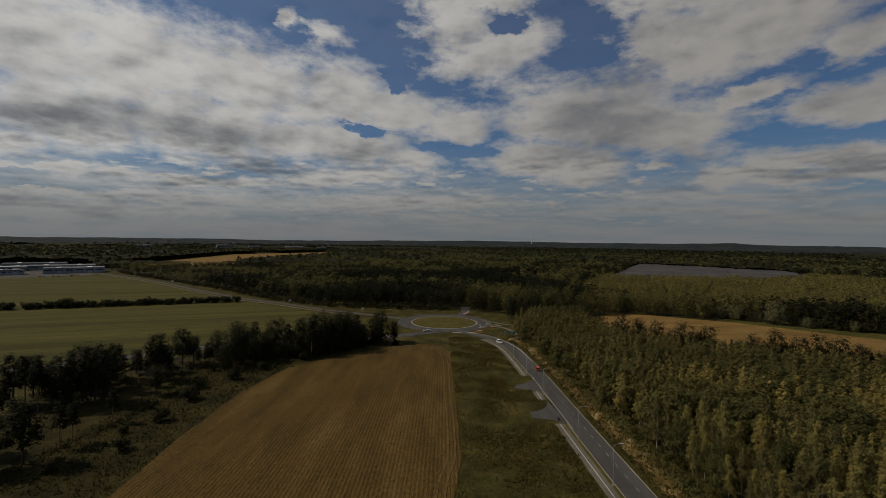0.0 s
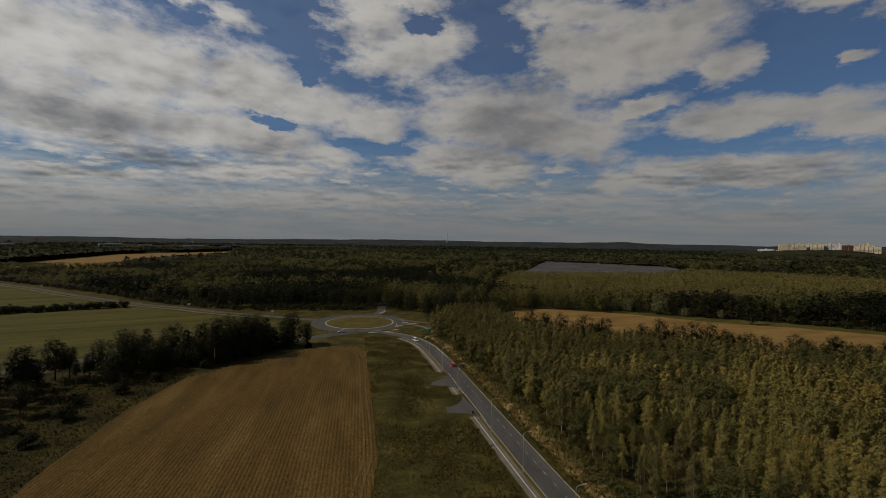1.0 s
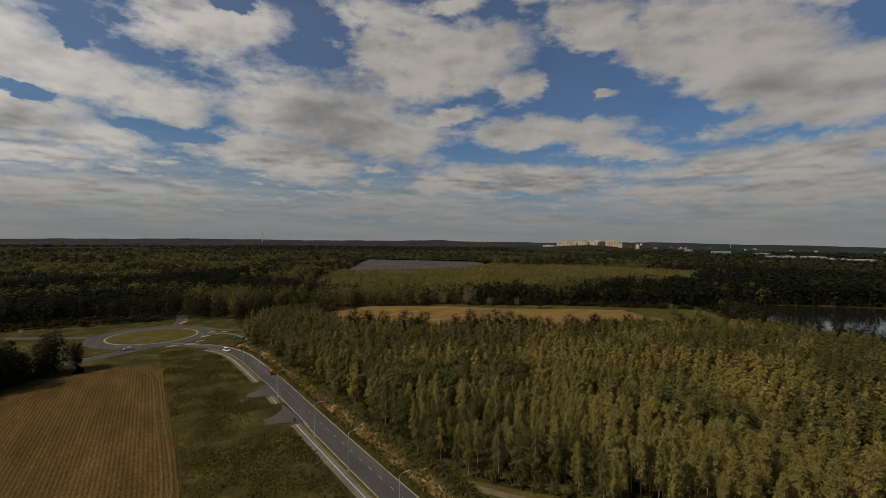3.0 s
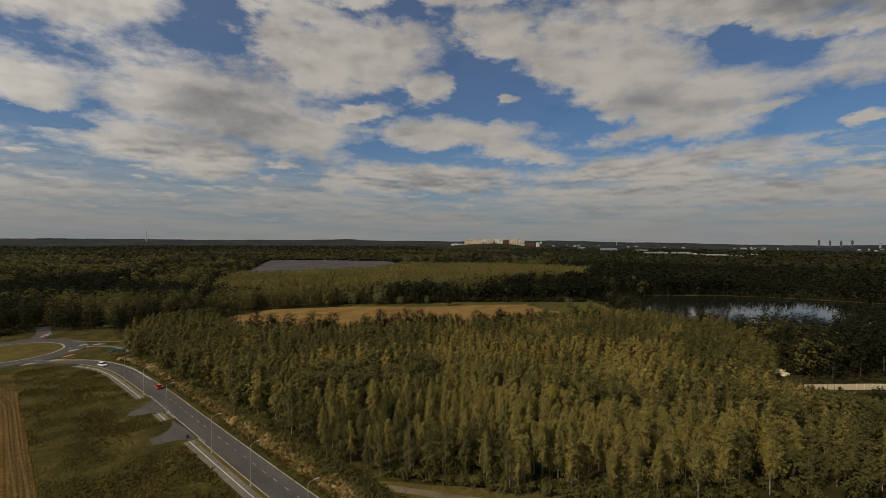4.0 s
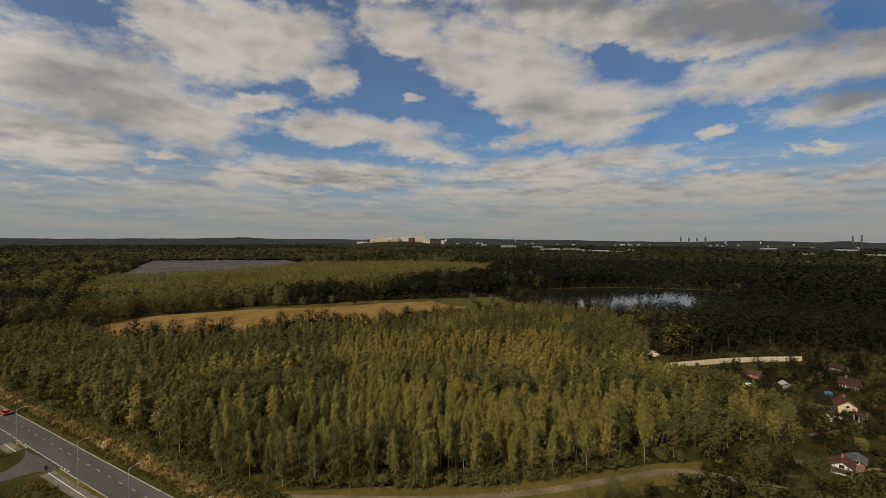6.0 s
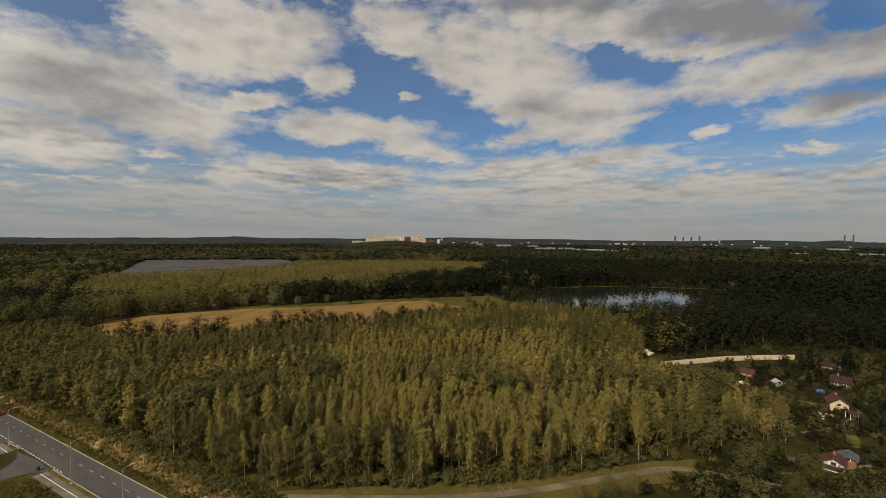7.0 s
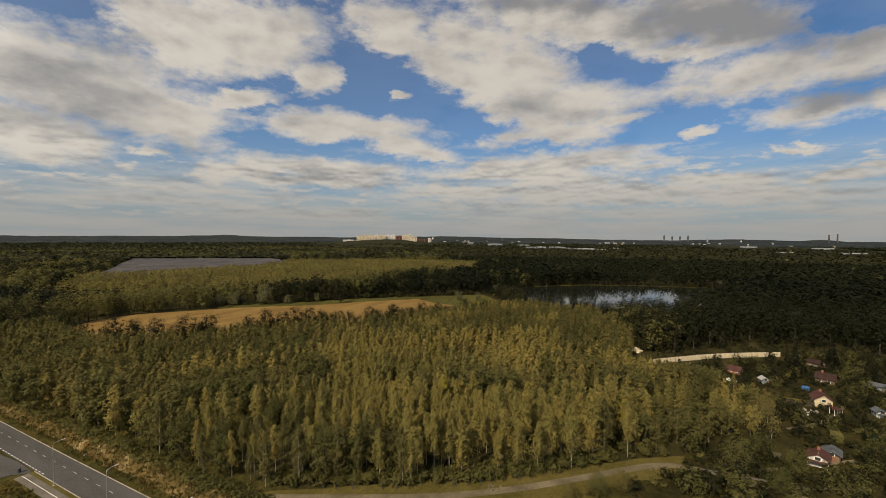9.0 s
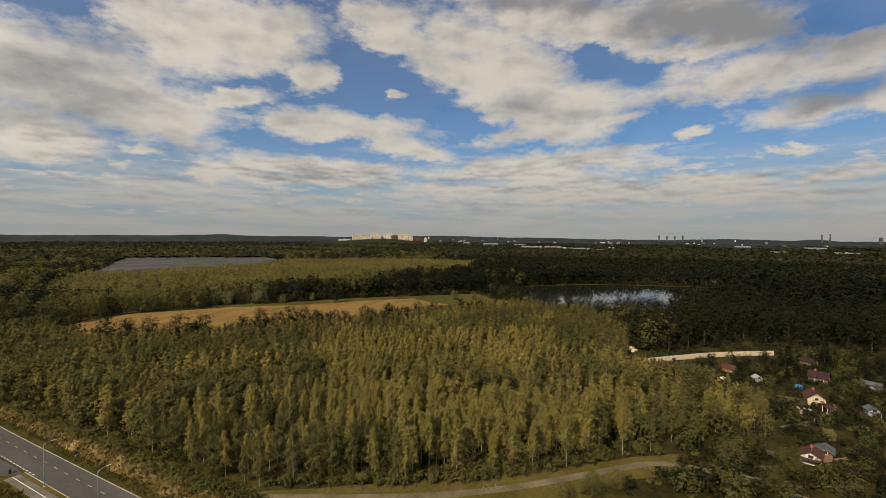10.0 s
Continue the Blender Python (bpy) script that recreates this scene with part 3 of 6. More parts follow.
verge = sheet("meadow", ragged([(2, 25), (2.7, 93), (6, 114), (5, 156), (4.5, 215), (0, 228), (-10, 232), (-26, 228), (-26, 246), (0, 262), (24, 262), (44, 240), (56, 190), (62, 100), (70, 25)], 5, 0.4), 0.02, ROUGH_GRASS, "rough weedy grass beside the road")
sheet("meadow", ragged([(-130, 30), (-130, 150), (-125, 195), (-95, 222), (-60, 234), (-26, 246), (-22, 229), (-47, 207), (-65, 187), (-70, 155), (-70, 115), (-68, 30)], 5, 0.5), 0.02, SHADED_GRASS, "grass strip coloured dark for shade, with bushes along the ploughed field")
sheet("meadow", [(-70, 262), (-30, 250), (45, 250), (48, 345), (-35, 350), (-150, 400), (-330, 545), (-480, 660), (-640, 780), (-660, 745), (-480, 620), (-330, 500), (-180, 384)], 0.016, ROUGH_GRASS, "grass verges round the roundabout")
sheet("meadow", ragged([(48, 97), (62, 79), (77, 60.5), (102, 31.5), (119, 14), (128, 2), (112, -6), (90, 8), (60, 36), (42, 66)], 4, 0.5), 0.025, ISLAND_GRASS, "dry grass along the dirt track")
sheet("meadow", [(-900, 200), (-320, 40), (-128, 60), (-128, 190), (-26, 247), (-60, 275), (-180, 385), (-480, 625), (-660, 760), (-900, 960)], 0.01, ROUGH_GRASS, "rough grass margins of the western fields")
sheet("farm_field", ragged(GREEN_A, 12, 0.8), 0.05, MEADOW, "wide green meadow field")
sheet("farm_field", ragged(GREEN_B, 12, 0.8), 0.05, MEADOW, "green field beside the industrial halls")
sheet("stubble_field", ragged(BEIGE, 6, 1.4), 0.06, STUBBLE, "bare sandy stubble field between woods")
sheet("meadow", ragged([(196, 315), (250, 269), (290, 247), (330, 213), (372, 177), (382, 186), (300, 262), (258, 286), (206, 330)], 6, 1.2), 0.04, MEADOW, "green grass strip along the far side of the sandy field")
sheet("meadow", ragged([(322, 219), (372, 177), (334, 142), (300, 124), (306, 170)], 6, 3.0), 0.075, MEADOW, "grassy end of the sandy field")
sheet("stubble_field", ragged(STRAW_FAR, 40, 10), 0.6, STUBBLE, "far pale straw field among woods")
# the dark grass colour stands for cloud shade over the gardens
sheet("garden_ground", ragged(GARDENS, 6, 0.8), 0.03, SHADED_GRASS, "grass of the allotment gardens")
sheet("factory_yard", FACTORY, 0.06, OLD_ASPHALT, "pale paved yard of the industrial halls")
sheet("pond_shore", ragged([(x * 1.035 - 12, y * 1.06 + 2) for x, y in POND], 8, 4), 0.05, MEADOW, "reedy green shore of the pond")
tagged(sheet("pond", ragged(POND, 8, 2.5), 0.12, WATER, "still dark pond among trees"), "", "pond")


def ploughed(x, y):
    """Drill rows along y, with a headland turned across at the far end."""
    row = np.sin(x * 2 * np.pi / 0.98 + 0.5 * np.sin(y * 0.03))
    uneven = np.array([noise.noise((a * 0.5, b * 0.21, 0)) for a, b in zip(x, y)])
    return 0.13 + 0.055 * row + 0.06 * uneven


xs, ys = np.arange(-74, 9, 0.196), np.concatenate([np.arange(34, 130, 1.4), np.arange(130, 236, 2.2)])
gx, gy = np.meshgrid(xs, ys, indexing="ij")
i, j = np.meshgrid(np.arange(len(xs) - 1), np.arange(len(ys) - 1), indexing="ij")
i, j = i.ravel(), j.ravel()
quads = np.stack([i * len(ys) + j, (i + 1) * len(ys) + j, (i + 1) * len(ys) + j + 1, i * len(ys) + j + 1], 1)
cx, cy = gx.ravel()[quads].mean(1), gy.ravel()[quads].mean(1)
quads = quads[inside(ragged(BROWN, 5, 0.5), cx, cy)]
tagged(new("ploughed_field", soup("ploughed_field", np.stack([gx.ravel(), gy.ravel(), ploughed(gx.ravel(), gy.ravel())], 1), quads, [SOIL], smooth=True)),
       "brown field with parallel drill rows", "field", kind="structure")


for k, shift in enumerate((0.0, 1.9)):
    lane = smooth_line([(0.2 - shift, 40), (1.2 - shift, 93), (4.0 - shift, 114), (3.4 - shift, 156), (2.6 - shift, 205 - shift), (-1.5 - shift, 221 - shift), (-10 - shift, 226.5 - shift), (-24, 222.5 - shift), (-44, 203 - shift)], 2)
    tagged(ribbon("wheel_track", lane, -0.25, 0.25, 0.215, WHEEL_TRACK), "paler wheel track along the field headland", "track", kind="structure")


def mound(x, y):
    d = np.full(np.shape(x), 1e9)
    for (x0, y0), (x1, y1) in zip(PLOT, PLOT[1:] + PLOT[:1]):
        t = np.clip(((x - x0) * (x1 - x0) + (y - y0) * (y1 - y0)) / ((x1 - x0) ** 2 + (y1 - y0) ** 2), 0, 1)
        d = np.minimum(d, np.hypot(x - x0 - t * (x1 - x0), y - y0 - t * (y1 - y0)))
    return np.where(inside(PLOT, x, y), np.clip(8 + d / 60, 0, 10), 8 - d * 0.5)


mx, my = np.meshgrid(np.arange(230, 650, 7.0), np.arange(620, 1030, 7.0), indexing="ij")
i, j = np.meshgrid(np.arange(mx.shape[0] - 1), np.arange(mx.shape[1] - 1), indexing="ij")
i, j, m = i.ravel(), j.ravel(), mx.shape[1]
mz = mound(mx.ravel(), my.ravel())
mf = np.stack([i * m + j, (i + 1) * m + j, (i + 1) * m + j + 1, i * m + j + 1], 1)
mf = mf[mz[mf].max(1) > -1]
tagged(new("spoil_heap", soup("spoil_heap", np.stack([mx.ravel(), my.ravel(), mz + 0.4 * rng.standard_normal(mz.shape)], 1), mf, [DARK_SPOIL])),
       "flat-topped dark grey spoil heap in the woods", "spoil heap", kind="structure")

# ---- roads ----
road = tagged(ribbon("road", ROAD, -3.3, 3.3, 0.07, ASPHALT, 0.1), "grey two-lane asphalt road with white dashes", "road", kind="structure")
tagged(ribbon("road", SW_ROAD, -3.4, 3.4, 0.075, ASPHALT, 0.1), "asphalt road behind the tree row", "road", kind="structure")
tagged(ribbon("road", W_ROAD, -2.9, 2.9, 0.08, OLD_ASPHALT, 0.1), "long straight asphalt road along the wood", "road", kind="structure")
tagged(ribbon("road", N_ROAD, -3.4, 3.4, 0.08, ASPHALT, 0.1), "asphalt road leading into the wood", "road", kind="structure")
tagged(ribbon("dirt_shoulder", W_ROAD[8:], -8.5, -5.5, 0.05, DIRT), "bare sandy strip beside the long road", "shoulder", kind="structure")
tagged(ribbon("dirt_track", TRACK, -1.15, 1.15, 0.06, DIRT), "pale dirt track along the birch wood", "track", kind="structure")


def disc(name, r0, r1, z, mat, thick, label, parent=None):
    a = np.linspace(0, 2 * np.pi, 97)
    rings = [(r0, z - thick), (r0, z), (r1, z), (r1, z - thick)] if r0 else [(0.01, z + 0.5), (r1 * 0.6, z + 0.35), (r1, z), (r1, z - thick)]
    v = np.concatenate([np.stack([RING[0] + r * np.cos(a), RING[1] + r * np.sin(a), np.full(97, h)], 1) for r, h in rings])
    i = np.arange(96)
    f = np.concatenate([np.stack([k * 97 + i, k * 97 + i + 1, (k + 1) * 97 + i + 1, (k + 1) * 97 + i], 1)[:, ::-1] for k in range(3)])
    return tagged(new(name, soup(name, v, f, [mat])), label, kind="structure")


disc("roundabout_road", 22, 31, 0.085, ASPHALT, 0.1, "asphalt ring of the roundabout")
disc("roundabout_apron", 21.2, 22.1, 0.16, KERBSTONE, 0.15, "pale paved apron round the island")
disc("roundabout_island", 0, 21.2, 0.25, ISLAND_GRASS, 0.25, "grassed round island of the roundabout")

# cycle path, kerbs and driveways beside the main road
def stretch(line, y0, y1):
    return line[(line[:, 1] >= y0) & (line[:, 1] <= y1)]


for y0, y1 in ((20, 134), (152, 162), (179, 249)):
    piece = stretch(ROAD, y0, y1)
    tagged(ribbon("cycle_path", piece, -7.2, -4.5, 0.10, CYCLE_PATH, 0.1), "grey cycle path with a white centre line", "path", kind="structure")
    tagged(ribbon("grass_strip", piece, -4.5, -3.6, 0.11, ISLAND_GRASS, 0.1), "narrow grass strip between path and road", "grass", kind="structure")
    tagged(ribbon("path_line", piece, -5.82, -5.69, 0.106, ROAD_PAINT), "white line on the cycle path", "marking", kind="structure")
    tagged(ribbon("kerb", piece, -3.6, -3.42, 0.19, KERBSTONE, 0.18), "pale concrete kerb", "kerb", kind="structure")
tagged(ribbon("kerb", ROAD, 3.42, 3.6, 0.13, KERBSTONE, 0.12), "pale concrete edge of the road", "kerb", kind="structure")
for edge in (ROAD, SW_ROAD):
    tagged(ribbon("kerb", edge[edge[:, 1] > 215], 3.35, 3.6, 0.18, KERBSTONE, 0.17) if edge is SW_ROAD else ribbon("edge_line", stretch(ROAD, 200, 250), 2.9, 3.05, 0.078, ROAD_PAINT), "pale road edge", "kerb", kind="structure")
for pts in ([(28, 304), (36, 296), (44, 289), (52, 286)], [(31, 286), (39, 279), (43, 268), (44, 258)], [(16, 262), (24, 255.5), (30, 250)]):
    tagged(ribbon("footpath", smooth_line(pts), -1.1, 1.1, 0.11, CYCLE_PATH, 0.1), "pale footpath beside the roundabout", "path", kind="structure")
sheet("driveway", ragged([(27.3, 164.5), (28.6, 168.4), (31.6, 169.9), (35.2, 173.0), (36.6, 176.7), (37.8, 158.2), (35.6, 160.8), (33.1, 162.5), (30.4, 163.3)], 0.9, 0.3), 0.095, ASPHALT, "short paved field entrance")
sheet("driveway", ragged([(28.6, 141.7), (31.0, 142.2), (33.6, 144.1), (36.0, 147.5), (37.2, 151.9), (38.0, 131.5), (37.0, 132.7), (34.9, 135.1), (31.6, 135.9), (28.6, 136.3)], 0.9, 0.3), 0.095, ASPHALT, "short paved field entrance")
mark_at = np.concatenate([[0], np.cumsum(np.linalg.norm(np.diff(ROAD, axis=0), axis=1))])


def on_road(s, off):
    k = min(max(int(np.searchsorted(mark_at, s)), 1), len(ROAD) - 1)
    t = (s - mark_at[k - 1]) / (mark_at[k] - mark_at[k - 1])
    p, d = ROAD[k - 1] + t * (ROAD[k] - ROAD[k - 1]), ROAD[k] - ROAD[k - 1]
    d = d / np.linalg.norm(d)
    return p + off * np.array([d[1], -d[0]]), math.degrees(math.atan2(d[1], d[0]))


def dash_mesh(length, width, paint_mat=ROAD_PAINT):
    return soup("dash", [(-length / 2, -width / 2, 0), (length / 2, -width / 2, 0), (length / 2, width / 2, 0), (-length / 2, width / 2, 0)], [(0, 1, 2, 3)], [paint_mat])


centre_dash, entry_dash = dash_mesh(1.7, 0.12, FADED_PAINT), dash_mesh(0.8, 0.2)
for s in np.arange(30, 215, 5.3):
    (x, y), a = on_road(s, 0.75)
    ob = new("dash", centre_dash)
    ob.parent, ob.matrix_world = road, pose(x, y, 0.076, 0, 0, a)
for s0, s1 in ((110, 137), (139, 161)):
    for s in np.arange(s0, s1, 1.75):
        (x, y), a = on_road(s, -3.0)
        ob = new("dash", entry_dash)
        ob.parent, ob.matrix_world = road, pose(x, y, 0.077, 0, 0, a)

# ---- trees ----
def sprays(centres, radii, count, size, lift=0.5, flat=1.0, hang=0.0):
    """Leaf sprays as single triangles scattered in clumps, turned outwards and up."""
    k = rng.integers(0, len(centres), count)
    u = rng.standard_normal((count, 3))
    u /= np.linalg.norm(u, axis=1)[:, None]
    p = centres[k] + u * (radii[k] * rng.uniform(0.1, 1.25, count))[:, None] * np.array([1, 1, flat])
    heart = centres.mean(0) * np.array([1, 1, 0.8])
    out = (p - heart) * np.array([1, 1, 0.7])
    out /= np.linalg.norm(out, axis=1)[:, None] + 1e-6          # leaves face away from the heart of the crown
    n = out * 0.9 + u * 0.25 + rng.standard_normal((count, 3)) * 0.32 + np.array([0, 0, lift])
    n /= np.linalg.norm(n, axis=1)[:, None]
    a = np.cross(n, rng.standard_normal((count, 3)))
    a /= np.linalg.norm(a, axis=1)[:, None]
    a = a * (1 - hang) + np.array([0, 0, -hang])
    a /= np.linalg.norm(a, axis=1)[:, None]
    b = np.cross(n, a)
    b /= np.linalg.norm(b, axis=1)[:, None] * (1 + hang)
    a = a * (1 + 0.5 * hang)
    s = (size * rng.uniform(0.6, 1.4, count))[:, None]
    return np.stack([p + a * s, p - a * s * 0.6 + b * s * 0.8, p - a * s * 0.6 - b * s * 0.8], 1)


def limb(a, b, ra, rb, n=5):
    """A tapered limb as triangles."""
    a, b = np.array(a, float), np.array(b, float)
    d = (b - a) / np.linalg.norm(b - a)
    s = np.cross(d, (0.3, 1, 0.1))
    s /= np.linalg.norm(s)
    t = np.cross(d, s)
    ang = np.arange(n) * 2 * np.pi / n
    ring = np.cos(ang)[:, None] * s + np.sin(ang)[:, None] * t
    lo, hi = a + ring * ra, b + ring * rb
    nx = np.roll(np.arange(n), -1)
    return np.concatenate([np.stack([lo, lo[nx], hi[nx]], 1), np.stack([lo, hi[nx], hi], 1)])


def birch(h, sprays_n, size, branches, fine=True, low=0.20):
    """A slender birch: white stem, thin upswept limbs, a tall airy crown of hanging clumps."""
    lean = rng.uniform(-0.04, 0.04, 2) * h
    top = np.array([lean[0], lean[1], h])
    mid = np.array([lean[0] * 0.35 + rng.uniform(-0.1, 0.1), lean[1] * 0.35, h * 0.5])
    k = 5 if fine else 3
    wood = [limb((0, 0, -0.2), mid, 0.0085 * h, 0.0055 * h, k), limb(mid, top * 0.97, 0.0055 * h, 0.0015 * h, k)]
    c, r = [], []
    wide = h * rng.uniform(0.145, 0.20)
    heavy = rng.uniform(0, 6.283)                   # the side to which the crown leans
    for i in range(branches):
        u = (i + rng.uniform(0.1, 0.9)) / branches
        z = h * (low + (0.97 - low) * u)
        a = i * 2.4 + rng.uniform(-0.5, 0.5)
        swell = min(1.0, 0.6 + 1.5 * u) * max(0.08, 1 - u ** 1.5) ** 0.6
        reach = wide * swell * rng.uniform(0.35, 1.2) * (1 + 0.22 * math.cos(a - heavy))
        stem = mid + (top - mid) * (z / h - 0.5) * 2
        tip = np.array([stem[0] + math.cos(a) * reach, stem[1] + math.sin(a) * reach, z + rng.uniform(-0.03, 0.03) * h])
        if fine and i % 2 == 0:
            wood.append(limb(stem - (0, 0, reach * 0.8), tip, 0.0032 * h, 0.001 * h, 3))
        c += [tip, (tip + stem) / 2 + (0, 0, 0.3)]
        r += [wide * rng.uniform(0.20, 0.46) * (1.1 - 0.5 * u), wide * 0.34 * (1.1 - 0.5 * u)]
    return np.concatenate(wood), sprays(np.array(c), np.array(r), sprays_n, size, 0.35, 1.2, 0.35)


def broadleaf(h, sprays_n, size, clumps, spread=0.30, base=0.28, fine=True, swell=1.0):
    """A round-headed tree: forked stem and a domed crown of uneven clumps with gaps."""
    wood = [limb((0, 0, -0.2), (rng.uniform(-0.2, 0.2), rng.uniform(-0.2, 0.2), h * 0.42), 0.02 * h, 0.013 * h, 6 if fine else 3)]
    fork, c, r = np.array([0, 0, h * 0.4]), [], []
    for i in range(clumps):
        u = (i + 0.5) / clumps
        z = base + (0.93 - base) * u
        wide = spread * math.sqrt(max(0.05, 1 - ((z - 0.52) / 0.47) ** 2)) * rng.uniform(0.5, 1.0)
        a = i * 2.4 + rng.uniform(-0.5, 0.5)
        p = np.array([math.cos(a) * wide, math.sin(a) * wide, z]) * h
        c.append(p), r.append(h * spread * rng.uniform(0.30, 0.50) * swell)
        if fine and i % 3 == 0:
            wood.append(limb(fork * rng.uniform(0.7, 1.0), p, 0.008 * h, 0.003 * h, 4))
    c.append(np.array([0, 0, h * 0.6])), r.append(h * spread * 0.6)
    return np.concatenate(wood), sprays(np.array(c), np.array(r), sprays_n, size)


def pine(h, sprays_n, size, tiers):
    """A pine: bare reddish stem and flat plates of needles at the top."""
    wood = [limb((0, 0, -0.2), (rng.uniform(-0.3, 0.3), 0, h * 0.95), 0.014 * h, 0.005 * h, 6)]
    c, r = [], []
    for i in range(tiers):
        u = i / (tiers - 1)
        reach = h * 0.17 * (1 - 0.7 * u) * rng.uniform(0.6, 1.1)
        a = i * 2.4
        p = np.array([math.cos(a) * reach, math.sin(a) * reach, h * (0.48 + 0.48 * u)])
        wood.append(limb((0, 0, p[2] - 0.4), p, 0.004 * h, 0.002 * h, 3))
        c.append(p), r.append(h * 0.095 * (1.2 - 0.6 * u))
    return np.concatenate(wood), sprays(np.array(c), np.array(r), sprays_n, size, 0.6, 0.6)


def spruce(h, sprays_n, size, tiers):
    wood = [limb((0, 0, -0.2), (0, 0, h * 0.96), 0.014 * h, 0.003 * h, 5)]
    c, r = [], []
    for i in range(tiers):
        u = i / tiers
        for k in range(4):
            a, reach = i * 1.1 + k * 1.57, h * 0.17 * (1 - u) * rng.uniform(0.8, 1.1)
            c.append(np.array([math.cos(a) * reach, math.sin(a) * reach, h * (0.10 + 0.88 * u)]))
            r.append(h * 0.06 * (1.15 - u))
    return np.concatenate(wood), sprays(np.array(c), np.array(r), sprays_n, size, 0.3, 0.8)


def shrub(h, sprays_n, size, clumps):
    wood = [limb((0, 0, -0.1), (0.1, 0, h * 0.5), 0.03 * h, 0.012 * h, 4)]
    a = np.arange(clumps) * 2.4
    rad = h * 0.5 * np.sqrt(rng.uniform(0.02, 1, clumps))
    c = np.stack([np.cos(a) * rad, np.sin(a) * rad, h * rng.uniform(0.22, 0.72, clumps)], 1)
    return np.concatenate(wood), sprays(c, h * rng.uniform(0.2, 0.32, clumps), sprays_n, size)


def tree_meshes(make, wood_mat, leaf_mat, count):
    """Several single trees of one kind, as pairs of trunk and crown meshes."""
    out = []
    for _ in range(count):
        wood, leaf = make()
        out.append([soup(n, s.reshape(-1, 3), np.arange(len(s) * 3).reshape(-1, 3), [m]) for n, s, m in (("trunk", wood, wood_mat), ("crown", leaf, leaf_mat))])
    return out


def plant(name, pair, x, y, size, turn, label, group="", z=0.0):
    ob = new(name)
    ob.matrix_world = pose(x, y, z, 0, 0, turn) @ Matrix.Scale(size, 4)
    tagged(ob, label, "shrub" if "bush" in name or "shrub" in name or "hedge" in name else "tree", group)
    for me in pair:
        new(me.name.split(".")[0], me).parent = ob
    return ob


def woodland(name, protos, mats, xs, ys, scale, label, squash=0.12, zs=None):
    """One wood of countless trees, every tree a turned and sized copy of one of the patterns."""
    v_all, m_all = [], []
    pick = rng.integers(0, len(protos), len(xs))
    for k, (wood, leaf) in enumerate(protos):
        at = np.nonzero(pick == k)[0]
        if not len(at):
            continue
        tris = np.concatenate([wood, leaf]).reshape(-1, 3)
        a = rng.uniform(0, 6.283, len(at))
        s = scale[at]
        w = s * rng.uniform(1 - squash, 1 + squash, len(at))
        x = (tris[:, 0] * np.cos(a)[:, None] - tris[:, 1] * np.sin(a)[:, None]) * w[:, None] + xs[at][:, None]
        y = (tris[:, 0] * np.sin(a)[:, None] + tris[:, 1] * np.cos(a)[:, None]) * w[:, None] + ys[at][:, None]
        z = tris[:, 2] * s[:, None] + (0 if zs is None else zs[at][:, None])
        v_all.append(np.stack([x, y, z], 2).reshape(-1, 3))
        m_all.append(np.tile(np.r_[np.zeros(len(wood), int), np.ones(len(leaf), int)], len(at)))
    v = np.concatenate(v_all)
    ob = new(name, soup(name, v, np.arange(len(v)).reshape(-1, 3), mats, np.concatenate(m_all)))
    return tagged(ob, label, "trees", kind="stuff")


def jittered(x0, x1, y0, y1, step):
    x, y = np.meshgrid(np.arange(x0, x1, step), np.arange(y0, y1, step))
    x, y = x.ravel(), y.ravel()
    return x + rng.uniform(-0.45, 0.45, x.shape) * step, y + rng.uniform(-0.45, 0.45, y.shape) * step


def near_line(line, x, y, gap):
    hit = np.zeros(len(x), bool)
    for px, py in line[::2]:
        hit |= (x - px) ** 2 + (y - py) ** 2 < gap * gap
    return hit


def patchy(x, y, scale, seed):
    return np.array([noise.noise((a * scale, b * scale, seed)) for a, b in zip(x, y)])


def west_edge(x):
    return np.interp(x, [p[0] for p in W_EDGE], [p[1] for p in W_EDGE])


def in_view(x, y, spare=6.0):
    a = np.degrees(np.arctan2(x, y))
    return (a > -45 - spare) & (a < 104.5 + spare)


# the young birch wood: single trees along its near edges, the mass behind them
bx, by = jittered(38, 350, -14, 316, 4.0)
loose = 9 * np.clip((np.hypot(bx, by) - 150) / 50, 0, 1)        # the far edges run unevenly
ok = inside(BIRCHES, bx + loose * patchy(bx, by, 0.06, 31), by + loose * patchy(bx, by, 0.06, 33)) & ~near_line(TRACK, bx, by, 4.5) & (np.hypot(bx - RING[0], by - RING[1]) > 44)
bx, by = bx[ok], by[ok]
far = np.hypot(bx, by)
bh = 11.8 + 3.0 * patchy(bx, by, 0.03, 1) + rng.normal(0, 1.6, len(bx)) + np.clip((far - 150) * 0.006, 0, 1.5)
b_az = np.degrees(np.arctan2(bx, by))
bh = np.where((bx > 116) & (by < 16), bh * 0.8, bh)
bh = np.where(far > 170, np.minimum(bh, 12.0), bh)
bh = np.where(b_az > 82, np.minimum(bh, 55 * (1 - far / 218) + 0.8), bh)        # low growth before the wall
bh = np.clip(bh, 3, 16.5)
species = patchy(bx, by, 0.035, 5) + rng.normal(0, 0.16, len(bx)) + np.clip((48 - b_az) * 0.030, 0, 0.75) + np.where((bx > 128) & (by < 6), 0.5, 0.0) + np.clip((np.degrees(np.arctan2(bx, by)) - 66) * 0.012, 0, 0.3) + np.clip((far - 190) * 0.011, 0, 0.6) + np.where(b_az > 74, np.clip((far - 185) * 0.008, 0, 0.45), 0)
order = np.argsort(far + np.where((bx > 116) & (by < 16), 40, 0))
single = np.zeros(len(bx), bool)
single[order[:195]] = True
